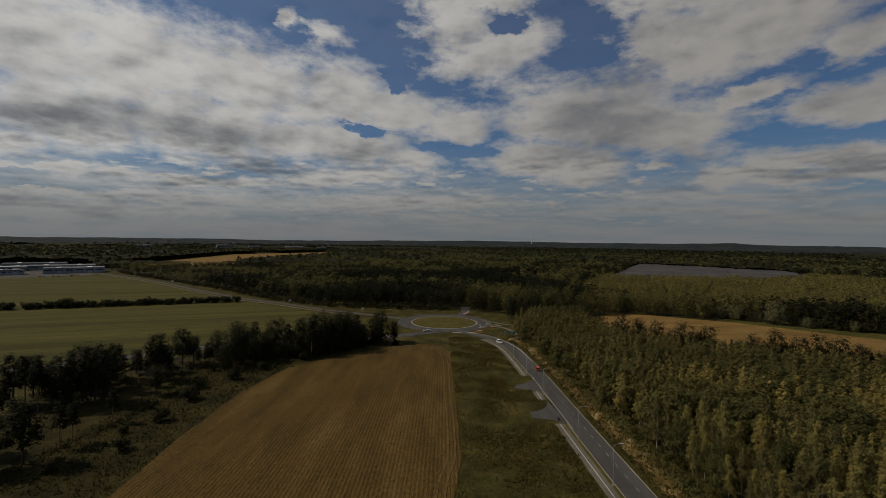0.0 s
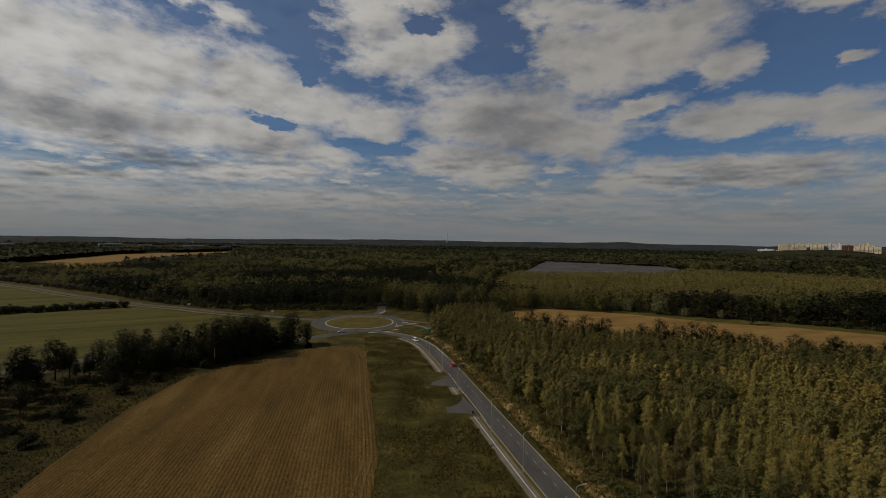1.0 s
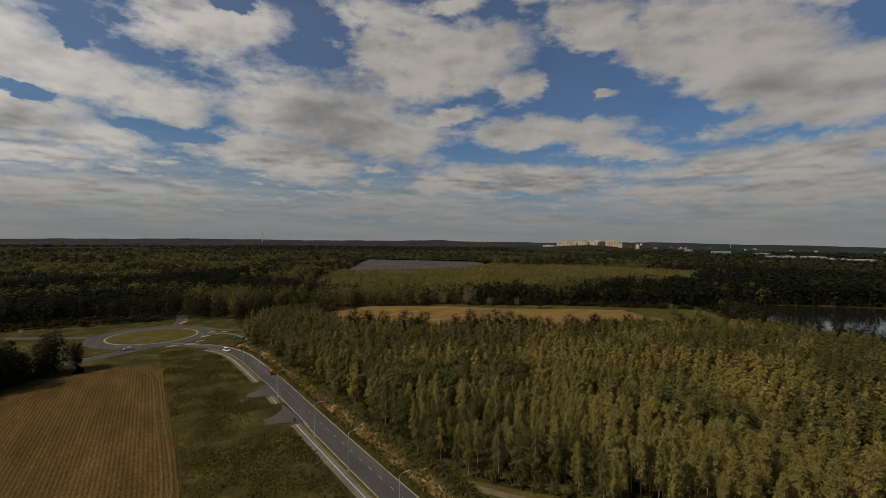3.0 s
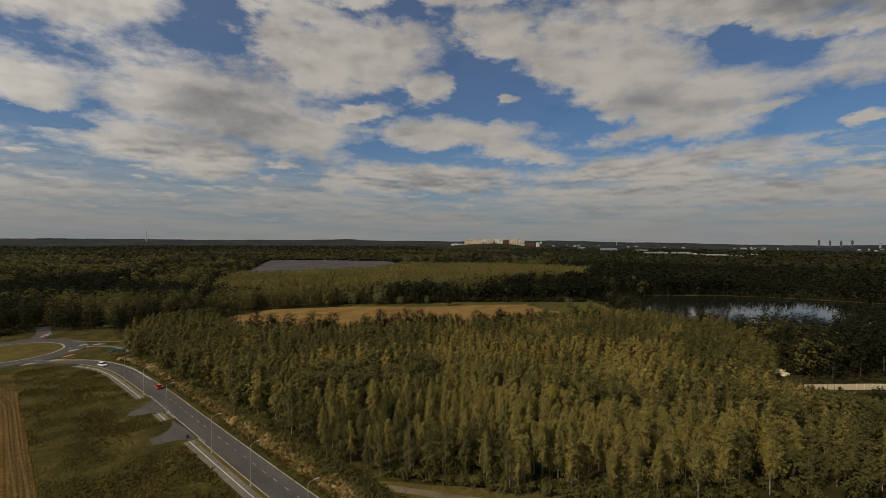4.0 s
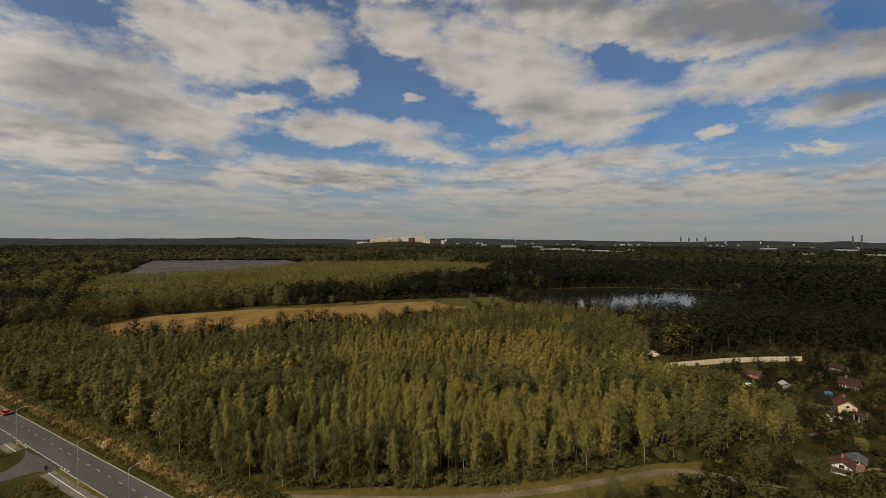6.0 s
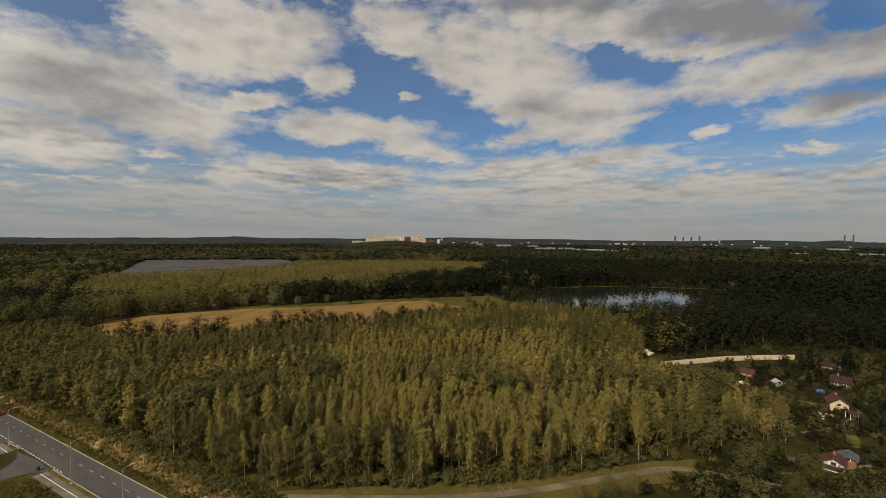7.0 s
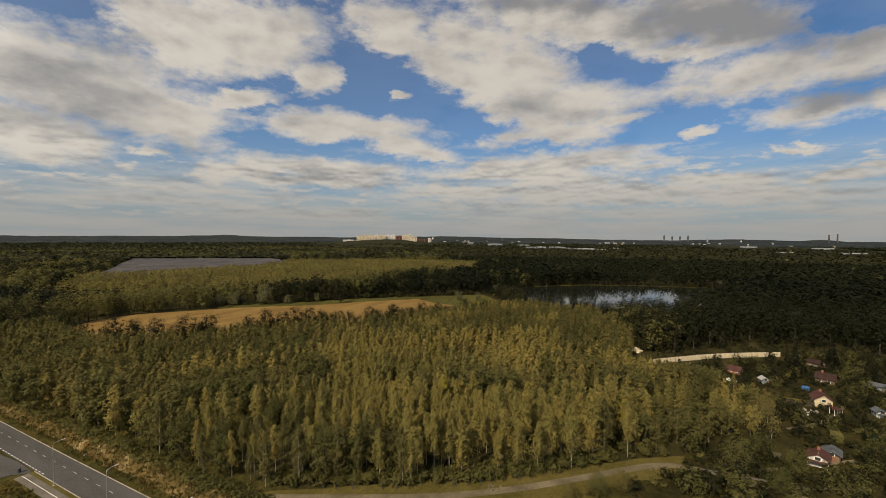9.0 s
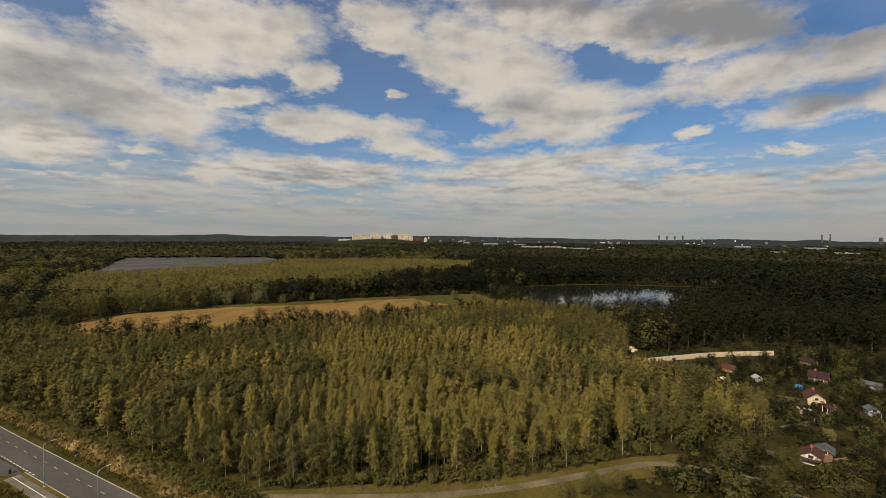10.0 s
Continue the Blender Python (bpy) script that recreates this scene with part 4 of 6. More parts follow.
near_birch = tree_meshes(lambda: birch(12, 2500, 0.16, 40, True, rng.uniform(0.16, 0.40)), BIRCH_BARK, BIRCH_LEAF, 8)
green_birch = tree_meshes(lambda: birch(12, 2500, 0.16, 40, True, rng.uniform(0.14, 0.30)), BIRCH_BARK, GREEN_BIRCH_LEAF, 5)
near_round = tree_meshes(lambda: broadleaf(11, 2900, 0.185, 26, 0.24, 0.12, swell=1.1), BARK, OAK_LEAF, 4)
for k in np.nonzero(single)[0]:
    if species[k] > 0.20 and rng.random() < 0.7:
        if rng.random() < 0.65:
            plant("birch_tree", green_birch[int(rng.integers(5))], bx[k], by[k], bh[k] / 12, rng.uniform(0, 360), "slender white-stemmed birch still in dark green leaf", "birches of the wood edge")
            continue
        plant("broadleaf_tree", near_round[int(rng.integers(4))], bx[k], by[k], bh[k] / 11, rng.uniform(0, 360), "green broad-leaved tree at the edge of the birch wood", "trees of the wood edge")
    else:
        plant("birch_tree", near_birch[int(rng.integers(8))], bx[k], by[k], bh[k] / 12, rng.uniform(0, 360), "slender white-stemmed birch with olive yellow leaves", "birches of the wood edge")
YELLOW_LEAF = foliage("yellow_leaf", (0.24, 0.20, 0.035), (0.32, 0.27, 0.05), (0.34, 0.27, 0.05))
yellow_birch = tree_meshes(lambda: birch(12, 2500, 0.16, 40, True, 0.2), BIRCH_BARK, YELLOW_LEAF, 1)
for x, y, tall in ((110, 65.5, 1.18), (112.5, 67, 1.0), (150, 96, 1.0), (134, 20, 0.8)):
    plant("birch_tree", yellow_birch[0], x, y, tall, x * 11, "birch turned bright yellow-green among olive ones", "birches of the wood edge")
rest_b = ~single & (species <= 0.26)
near_band = rest_b & (far < 165)
far_band = rest_b & (far >= 165)
mid_birch = [birch(12, 950, 0.25, 32) for _ in range(10)]
woodland("birch_wood", mid_birch, [BIRCH_BARK, BIRCH_LEAF], bx[near_band], by[near_band], bh[near_band] / 12, "dense young birch wood with yellowing leaves")
thin_birch = [birch(12, 330, 0.43, 22, False) for _ in range(8)]
woodland("birch_wood", thin_birch, [BIRCH_BARK, BIRCH_LEAF], bx[far_band], by[far_band], bh[far_band] / 12, "dense young birch wood with yellowing leaves")
rest_o = ~single & (species > 0.26)
mid_round = [broadleaf(11, 760, 0.33, 18, 0.24, 0.10, swell=1.15) for _ in range(5)]
half = rng.random(len(bx)) < 0.62
sel = rest_o & half & (far < 165)
woodland("birch_wood", mid_birch, [BIRCH_BARK, GREEN_BIRCH_LEAF], bx[sel], by[sel], bh[sel] / 12, "birches still in dark green leaf")
sel = rest_o & half & (far >= 165)
woodland("birch_wood", thin_birch, [BIRCH_BARK, GREEN_BIRCH_LEAF], bx[sel], by[sel], bh[sel] / 12, "birches still in dark green leaf deeper in the wood")
sel = rest_o & ~half
woodland("mixed_wood", mid_round, [BARK, OAK_LEAF], bx[sel], by[sel], bh[sel] / 11, "green broad-leaved trees among the birches")

WILLOWS = ((230, 305, 1.3), (214, 321, 0.95), (206, 327, 0.75), (243, 293, 0.6), (264, 282, 0.6), (398, 178, 0.75), (412, 186, 0.6), (586, 20, 0.8), (580, 45, 0.65), (592, -10, 0.6), (575, 70, 0.5), (553, 90, 0.55), (335, 185, 0.7), (345, 172, 0.6))
# the old mixed wood all round, out to where single trees run together
NEAR_FAR = 980.0
ox, oy = jittered(-760, 1000, -330, 1000, 8.2)
r = np.hypot(ox, oy)
young = inside([(r_ * math.sin(radians(a_)), r_ * math.cos(radians(a_))) for a_, r_ in ((15, 450), (24, 415), (36, 420), (45, 480), (55, 545), (63, 620), (64, 900), (50, 960), (40, 960), (20, 720))], ox, oy)
wood_ok = (r < NEAR_FAR) & in_view(ox, oy) & ~inside(BIRCHES, ox, oy) & ~inside(BEIGE, ox, oy) & ~inside(POND, ox, oy) & ~inside(PLOT, ox, oy)
wood_ok &= ~inside(GARDENS, ox, oy) & ~inside(FACTORY, ox, oy) & ~inside(STRAW_FAR, ox, oy)
wood_ok &= np.where(ox < 10, oy > west_edge(ox), True) & (np.hypot(ox - RING[0], oy - RING[1]) > 52)
wood_ok &= ~near_line(N_ROAD, ox, oy, 6) & ~((ox > 5) & (ox < 62) & (oy < 300)) & ~((ox < 120) & (oy < 90) & (ox > -10))
# the wood stops short of the panel wall and of the rubble heap
wood_ok &= ~((oy < 60) & (r < np.interp(np.degrees(np.arctan2(ox, oy)), [78, 83.5, 86, 89, 92, 97.5], [240, 229, 236, 246, 262, 289]))) & (np.hypot(ox - 238, oy - 35) > 8)
for px, py, gap in WILLOWS:
    # willows stand clear of the wood behind them
    wood_ok &= (np.hypot(ox - px, oy - py) > 9 * gap) & (np.hypot(ox - px * 0.96, oy - py * 0.96) > 9 * gap)
wood_ok &= ~inside([(196, 315), (250, 269), (290, 247), (330, 213), (372, 177), (382, 186), (300, 262), (258, 286), (206, 330)], ox, oy)
# between the birches and the sandy field stand only the edge trees
wood_ok &= ~((r < 300) & (np.arctan2(ox, oy) > radians(21)) & (np.arctan2(ox, oy) < radians(70)))
shore = np.zeros(len(ox), bool)
for px, py in POND:
    shore |= np.hypot(ox - px, oy - py) < 16
oh = 15.5 + 4.0 * patchy(ox, oy, 0.012, 2) + rng.normal(0, 1.8, len(ox))
oh = np.where(young, 9.5 + rng.normal(0, 1.2, len(ox)), oh)
oh = np.where(shore & (r < 430), oh * 0.45, np.where((r > 430) & (r < 700) & (np.degrees(np.arctan2(ox, oy)) > 60), np.where((np.degrees(np.arctan2(ox, oy)) > 78) & (np.degrees(np.arctan2(ox, oy)) < 87), oh - 3, oh + 2.5), oh))
lakeward = (np.degrees(np.arctan2(ox, oy)) > 70) & (np.degrees(np.arctan2(ox, oy)) < 87) & (r < 400) & (r > 300)
oh = np.where(lakeward, np.minimum(oh, 11.5), oh)
far_round = [broadleaf(16, 42, 1.38, 11, 0.32, 0.45, False) for _ in range(8)]
close_round = [broadleaf(16, 340, 0.56, 20, 0.29, 0.12, False) for _ in range(6)]
middle_round = [broadleaf(16, 120, 0.98, 14, 0.30, 0.24, False) for _ in range(6)]
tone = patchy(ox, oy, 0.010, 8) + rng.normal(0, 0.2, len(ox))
tone = np.where((np.degrees(np.arctan2(ox, oy)) > 60) & ((r > 410) | (np.degrees(np.arctan2(ox, oy)) > 90)), tone - 0.75, np.where((np.degrees(np.arctan2(ox, oy)) > 60), tone - np.where(r < 340, 0.44, 0.55), tone))        # cloud shade over the eastern woods, put into the leaf tone
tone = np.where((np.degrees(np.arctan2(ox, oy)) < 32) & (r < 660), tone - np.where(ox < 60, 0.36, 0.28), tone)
oh = np.where((np.degrees(np.arctan2(ox, oy)) < -10) & (r > 560), np.minimum(oh, 9.5), oh)        # low wood before the straw field
NEAR_R, MID_R = 400, 580
thin = rng.random(len(ox)) < 0.68
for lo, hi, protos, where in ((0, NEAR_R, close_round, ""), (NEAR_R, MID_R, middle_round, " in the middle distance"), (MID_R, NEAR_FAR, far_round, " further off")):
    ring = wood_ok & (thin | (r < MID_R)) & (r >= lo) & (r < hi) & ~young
    for name, sel, leaf, label in (("pine_wood", tone <= -0.35, NEEDLE_AND_SHADE, "almost black wood, its eastern part darkened for cloud shade"), ("mixed_wood", (tone > -0.35) & (tone <= 0.0), DARK_LEAF, "dark old mixed wood"), ("mixed_wood", tone > 0.0, OAK_LEAF, "old broad-leaved wood")):
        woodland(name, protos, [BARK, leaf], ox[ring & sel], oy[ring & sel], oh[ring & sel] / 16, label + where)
# young leaves, their pale tone also standing for sun between cloud shadows
for sel, protos, where in ((wood_ok & young & (r < 620), middle_round, ""), (wood_ok & young & (r >= 620), far_round, " further off")):
    woodland("young_wood", protos, [BARK, YOUNG_LEAF], ox[sel], oy[sel], oh[sel] / 16, "sunlit young yellow-green wood before the spoil heap" + where)


# further trees standing up from the canopy
fx, fy = jittered(-1450, 1900, -700, 1900, 18)
fr, fa = np.hypot(fx, fy), np.degrees(np.arctan2(fx, fy))
keep = (fr > 960) & (fr < 1850) & in_view(fx, fy) & ~inside(STRAW_FAR, fx, fy) & ~inside(FACTORY, fx, fy) & ~inside(PLOT, fx, fy)
fx, fy = fx[keep], fy[keep]
tiny = [broadleaf(16, 15, 2.9, 7, 0.34, 0.4, False) for _ in range(5)]
# towards the east the leaf tone turns dark in place of cloud shade
f_tone = patchy(fx, fy, 0.006, 3) + rng.normal(0, 0.2, len(fx)) - np.clip((fa[keep] - 52) * 0.05, 0, 0.6) - np.clip((-fa[keep] - 8) * 0.03, 0, 0.4) > 0.08
for sel, leaf, label in ((f_tone, OAK_LEAF, "far broad-leaved wood"), (~f_tone, DARK_LEAF, "far dark wood on level ground")):
    woodland("far_wood", tiny, [BARK, leaf], fx[sel], fy[sel], rng.uniform(0.85, 1.2, sel.sum()), label + " beyond the near woods")


# groves still further off, which roughen the skyline of the woods
qx, qy = jittered(-2500, 3000, -900, 3000, 34)
qr = np.hypot(qx, qy)
keep = (qr > 1800) & (qr < 2930) & in_view(qx, qy) & ~inside(STRAW_FAR, qx, qy) & (patchy(qx, qy, 0.0022, 17) > np.where((qx < 0) | (qy < 600), 0.02, -0.35)) & (np.hypot(qx - 2110, qy - 1680) > 420)
qx, qy = qx[keep], qy[keep]
woodland("far_wood", [broadleaf(17, 11, 4.6, 5, 0.62, 0.45, False) for _ in range(5)], [BARK, DARK_LEAF], qx, qy, rng.uniform(0.75, 1.15, len(qx)), "dark groves far off below the horizon", zs=hills(qx, qy))


# beyond, the closed canopy
def canopy_height(x, y):
    r = np.hypot(x, y)
    d = np.array([noise.noise((a * 0.055, b * 0.055, 0)) + 0.6 * noise.noise((a * 0.012, b * 0.012, 4)) for a, b in zip(x.ravel(), y.ravel())]).reshape(x.shape)
    return hills(x, y) + 11.5 + 2.5 * d + rng.uniform(-1.8, 1.8, x.shape) + np.minimum(0, (r - 1000) * 0.08)


def canopy_keep(x, y):
    a, r = np.degrees(np.arctan2(x, y)), np.hypot(x, y)
    k = ~inside(STRAW_FAR, x, y) & ~inside(FACTORY, x, y) & ~inside(PLOT, x, y)
    strips = (np.sin(r * 0.006 + a * 0.35) + np.sin(a * 0.9 + r * 0.0013) > 1.05) & (r > 1300) & ((a < -8) | (a > 74))
    return k & ~strips


canopy = polar("forest_canopy", np.geomspace(930, 3000, 110), np.linspace(-52, 112, 480), canopy_height, [CANOPY], canopy_keep, smooth=True)
tagged(canopy, "closed dark green canopy of far woods", "trees", kind="stuff")
far_hills = polar("far_hills", np.geomspace(2950, 4940, 40), np.linspace(-56, 116, 420), canopy_height, [HAZY_LAND], None, smooth=False)
tagged(far_hills, "low wooded hills on the horizon, coloured blue-grey for haze", "hills", kind="structure")

# ---- roadside: bank, weeds, undergrowth ----
bank_line = stretch(ROAD, 40, 243)
bn = side_of(bank_line)
offs = np.array([3.7, 4.6, 5.6, 6.6, 7.6, 8.6, 9.8, 11.2, 12.6])
rise = np.array([-0.05, 0.05, 0.15, 0.35, 0.8, 1.3, 1.45, 1.1, -0.05])
bv = []
for o, h in zip(offs, rise):
    p = bank_line + bn * o
    wob = np.array([noise.noise((a * 0.21, b * 0.21, 2)) + 0.5 * noise.noise((a * 0.7, b * 0.7, 6)) for a, b in p])
    bv.append(np.c_[p + bn * wob[:, None] * (0.5 if o > 4 else 0), h + (0.5 * wob * min(1, max(h, 0)))])
m = len(bank_line)
i = np.arange(m - 1)
bf = np.concatenate([np.stack([k * m + i, (k + 1) * m + i, (k + 1) * m + i + 1, k * m + i + 1], 1) for k in range(len(offs) - 1)])
tagged(new("road_bank", soup("road_bank", np.concatenate(bv), bf, [STRAW], smooth=True)), "low bank of dry grass and sandy soil along the road", "bank", kind="structure")


tagged(ribbon("grass_strip", bank_line, 3.62, 6.4, 0.24, ROUGH_GRASS, 0.2), "short green grass between the road and the bank", "grass", kind="structure")


def tufts(name, x, y, z, height, mat, label, blades=4, spread=0.35):
    """Grass and weeds: clumps of upright leaning blades."""
    n = len(x) * blades
    c = np.repeat(np.stack([x, y, np.broadcast_to(z, x.shape)], 1), blades, 0) + np.c_[rng.normal(0, spread, (n, 2)), np.zeros(n)]
    h = np.repeat(height, blades) * rng.uniform(0.5, 1.2, n)
    a = rng.uniform(0, 6.283, n)
    side = np.stack([np.cos(a), np.sin(a), np.zeros(n)], 1) * (h * 0.32)[:, None]
    tip = np.c_[rng.normal(0, 0.35, (n, 2)), np.ones(n)] * h[:, None]
    v = np.stack([c - side, c + side, c + tip], 1).reshape(-1, 3)
    return tagged(new(name, soup(name, v, np.arange(len(v)).reshape(-1, 3), [mat])), label, "grass", kind="stuff")


DRY_BLADE = foliage("dry_blade", (0.12, 0.085, 0.030), (0.28, 0.20, 0.085), (0.20, 0.12, 0.04), 0.3)
# weed leaves darkened in colour for the shade on the field-side strip
SHADED_WEED = foliage("dark_weed", (0.016, 0.016, 0.005), (0.050, 0.044, 0.012), (0.085, 0.062, 0.018), 0.2, 0.66)
WEED = foliage("weed", (0.034, 0.032, 0.008), (0.085, 0.074, 0.019), (0.12, 0.088, 0.026), 0.2, 0.66)
k = rng.integers(0, m, 3600)
o = rng.uniform(5.0, 12.0, 3600)
p = bank_line[k] + bn[k] * o[:, None] + rng.normal(0, 0.6, (3600, 2))
z = np.interp(o, offs, rise)
dry = (rng.random(3600) < 0.5) & (o > 6.5) & (o < 10.5)
tufts("dry_grass", p[dry, 0], p[dry, 1], z[dry], rng.uniform(0.3, 0.8, dry.sum()), DRY_BLADE, "tufts of dry pale grass on the bank")
tufts("weeds", p[~dry, 0], p[~dry, 1], z[~dry], rng.uniform(0.3, 0.8, (~dry).sum()), WEED, "green weeds on the bank")
vx, vy = jittered(3, 36, 84, 250, 0.75)
road_x = np.interp(vy, ROAD[:, 1], ROAD[:, 0])
keep = (vx < road_x - 7.6) & ~inside(BROWN, vx, vy) & (vx > 4) & ~((vx > 25) & (vy > 129) & (vy < 182) & (patchy(vx, vy, 0.3, 4) > -2) & (np.abs(vy - 141) < 9)) & ~((vx > 25) & (np.abs(vy - 170) < 8))
keep &= patchy(vx, vy, 0.12, 3) + rng.normal(0, 0.3, len(vx)) > -0.1
vx, vy = vx[keep], vy[keep]
tufts("weeds", vx, vy, 0.0, np.clip(0.5 + 0.5 * patchy(vx, vy, 0.07, 6), 0.2, 1.1), WEED, "rough weeds of the fallow verge", 5, 0.4)
vx, vy = jittered(-100, -66, 92, 232, 1.3)
keep = ~inside(BROWN, vx, vy)
tufts("weeds", vx[keep], vy[keep], 0.0, rng.uniform(0.25, 0.8, keep.sum()), SHADED_WEED, "long grass beside the ploughed field", 4, 0.5)
vx, vy = jittered(-72, 7, 70, 232, 1.25)
keep = inside(BROWN, vx, vy)
tufts("stubble", vx[keep], vy[keep], 0.12, rng.uniform(0.08, 0.22, keep.sum()), DRY_BLADE, "short straw stubble on the drill rows", 2, 0.5)

bushes = [shrub(2.6, 100, 0.21, 9) for _ in range(6)]
k = rng.integers(0, m, 760)
o = rng.uniform(9.4, 13.8, 760)
p = bank_line[k] + bn[k] * o[:, None]
tk = rng.integers(0, len(TRACK) - 8, 420)
tp = TRACK[tk] + side_of(TRACK)[tk] * rng.uniform(-9.5, -4.2, 420)[:, None]
ux, uy = np.r_[p[:, 0], tp[:, 0]], np.r_[p[:, 1], tp[:, 1]]
woodland("undergrowth", bushes, [BARK, OAK_LEAF], ux, uy, rng.uniform(0.5, 1.35, len(ux)), "green undergrowth at the edge of the birch wood", 0.3)
# the darker trees that close the birch wood towards the sandy field
edge = smooth_line([(96, 232), (121, 213), (168, 184), (231, 150), (296, 116)], 4.2)
dark_edge = tree_meshes(lambda: broadleaf(13, 2400, 0.25, 22, 0.25, 0.06, swell=1.25), BARK, DARK_LEAF, 4)
for n, (x, y) in enumerate(edge):
    if rng.random() < 0.9:
        plant("broadleaf_tree", dark_edge[n % 4], x + rng.normal(0, 2), y + rng.normal(0, 2), rng.uniform(0.70, 1.2) * (1.22 if x < 175 else 1.0), rng.uniform(0, 360), "dark green tree along the sandy field", "dark trees along the field")
willow = tree_meshes(lambda: broadleaf(12, 1300, 0.40, 22, 0.40, 0.12), BARK, WILLOW_LEAF, 3)
for n, (x, y, s) in enumerate(WILLOWS):
    plant("willow_tree", willow[n % 3], x, y, s, n * 67, "round grey-green willow beside open ground", "willows")
bare_wood, _ = birch(12, 3, 0.1, 34)
bare = [soup("trunk", bare_wood.reshape(-1, 3), np.arange(len(bare_wood) * 3).reshape(-1, 3), [BIRCH_BARK])]
for x, y, s in ((104, 219, 1.2), (204, 165, 1.05), (213, 160, 1.1), (67, 77, 1.1)):
    plant("dead_birch", bare, x, y, s, x * 7, "bare grey dead birch among green trees", "dead birches")

# ---- the tree row beside the ploughed field ----
row_kinds = (tree_meshes(lambda: broadleaf(15, 2600, 0.33, 30, 0.30, 0.06, swell=1.25), BARK, DARK_LEAF, 4), tree_meshes(lambda: pine(15, 1100, 0.30, 18), PINE_BARK, NEEDLE_AND_SHADE, 3),
             tree_meshes(lambda: broadleaf(15, 2100, 0.32, 26, rng.uniform(0.19, 0.25), rng.uniform(0.18, 0.34), swell=1.1), BARK, DARK_LEAF, 5))
row = smooth_line([(-140, 92), (-128, 122), (-117, 150), (-103, 174), (-87, 191), (-66, 203), (-47, 217), (-31, 235)], 4.9)
row_side = side_of(row)
for n in range(len(row)):
    for depth in (0.0, -7.0, -14.0):
        x, y = row[n] + row_side[n] * (depth + rng.normal(0, 1.6)) + rng.normal(0, 1.2, 2)
        tall = rng.uniform(0.58, 1.18) * np.interp(n, [0, len(row) * 0.35, len(row) * 0.6, len(row) * 0.8, len(row) - 1], [1.15, 1.12, 0.95, 1.15, 1.0])
        if rng.random() < np.interp(n, [0, len(row) * 0.5, len(row) * 0.62], [0.28, 0.22, 0.10]) or near_line(SW_ROAD, np.array([x]), np.array([y]), 7)[0]:
            continue
        if rng.random() < 0.2:
            plant("pine_tree", row_kinds[1][n % 3], x, y, tall, rng.uniform(0, 360), "dark pine with a bare reddish stem", "trees of the field row")
        else:
            plant("broadleaf_tree", row_kinds[2][int(rng.integers(5))] if n < len(row) * 0.58 else row_kinds[0][int(rng.integers(4))], x, y, tall, rng.uniform(0, 360), "dark leafy tree in the row beside the ploughed field", "trees of the field row")
for x, y, s, kind in ((-99.5, 104.7, 1.1, 0), (-97.7, 112.8, 0.75, 1), (-96.8, 115.7, 0.72, 1), (-95.9, 128.7, 0.66, 1), (-113, 143.8, 1.35, 0), (-98.6, 152.3, 0.7, 0), (-25.5, 237, 0.78, 0), (-108, 100, 1.15, 0), (-117, 108, 1.05, 0)):
    plant("pine_tree" if kind else "broadleaf_tree", row_kinds[kind or 2][int(abs(x)) % 3], x, y, s, x * 3, "single pine on the grass strip" if kind else "single dark leafy tree on the grass strip", "single trees on the grass strip")
field_bush = tree_meshes(lambda: shrub(3.6, 700, 0.24, 14), BARK, DARK_LEAF, 3)
for n, (x, y, s) in enumerate(((-81.4, 112, 1.1), (-83, 130.4, 1.2), (-84, 148, 1.5), (-88, 122, 0.7), (-80, 170, 1.3), (-74, 183, 1.2), (-88, 160, 1.4), (-62, 199, 1.2), (-90, 101, 0.8), (-92, 140, 0.6), (-52, 212, 1.3), (-40, 226, 1.3))):
    plant("bush", field_bush[n % 3], x, y, s, n * 50, "dark rounded bush on the grass strip", "bushes on the grass strip")
rk = (len(row) * rng.random(230) ** 0.5).astype(int)
rp = row[rk] + row_side[rk] * rng.uniform(-17, 4, 230)[:, None]
ok = ~near_line(SW_ROAD, rp[:, 0], rp[:, 1], 5)
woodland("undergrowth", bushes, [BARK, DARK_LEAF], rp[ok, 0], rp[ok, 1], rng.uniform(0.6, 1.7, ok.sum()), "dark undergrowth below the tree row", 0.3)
# a ditch grown over with scrub, and the scrub that closes the foot of the wood edges
ditch = smooth_line([(-99, 96), (-97.8, 105), (-96.8, 114), (-94, 132), (-93.5, 149), (-88, 163)], 1.1)
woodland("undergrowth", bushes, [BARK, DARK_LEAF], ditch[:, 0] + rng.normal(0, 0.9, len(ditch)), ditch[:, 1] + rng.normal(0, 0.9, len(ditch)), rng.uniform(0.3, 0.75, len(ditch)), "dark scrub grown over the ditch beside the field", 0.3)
fringe = [smooth_line(p, 3.0) for p in ([(206, 331), (258, 288), (300, 264), (382, 188)], [(385, 178), (430, 189), (482, 166), (531, 120), (557, 62), (573, 12), (598, -56)], [(-468, 645), (-262, 487), (-152, 394), (-95, 358), (-40, 350), (5, 347)])]
fringe = np.concatenate(fringe)
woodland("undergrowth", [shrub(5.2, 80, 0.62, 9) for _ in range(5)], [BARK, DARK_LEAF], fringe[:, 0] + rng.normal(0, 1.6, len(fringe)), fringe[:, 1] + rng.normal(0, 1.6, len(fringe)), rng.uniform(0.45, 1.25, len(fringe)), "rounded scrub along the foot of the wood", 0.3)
hedge_bush = tree_meshes(lambda: shrub(5.0, 260, 0.48, 10), BARK, DARK_LEAF, 4)
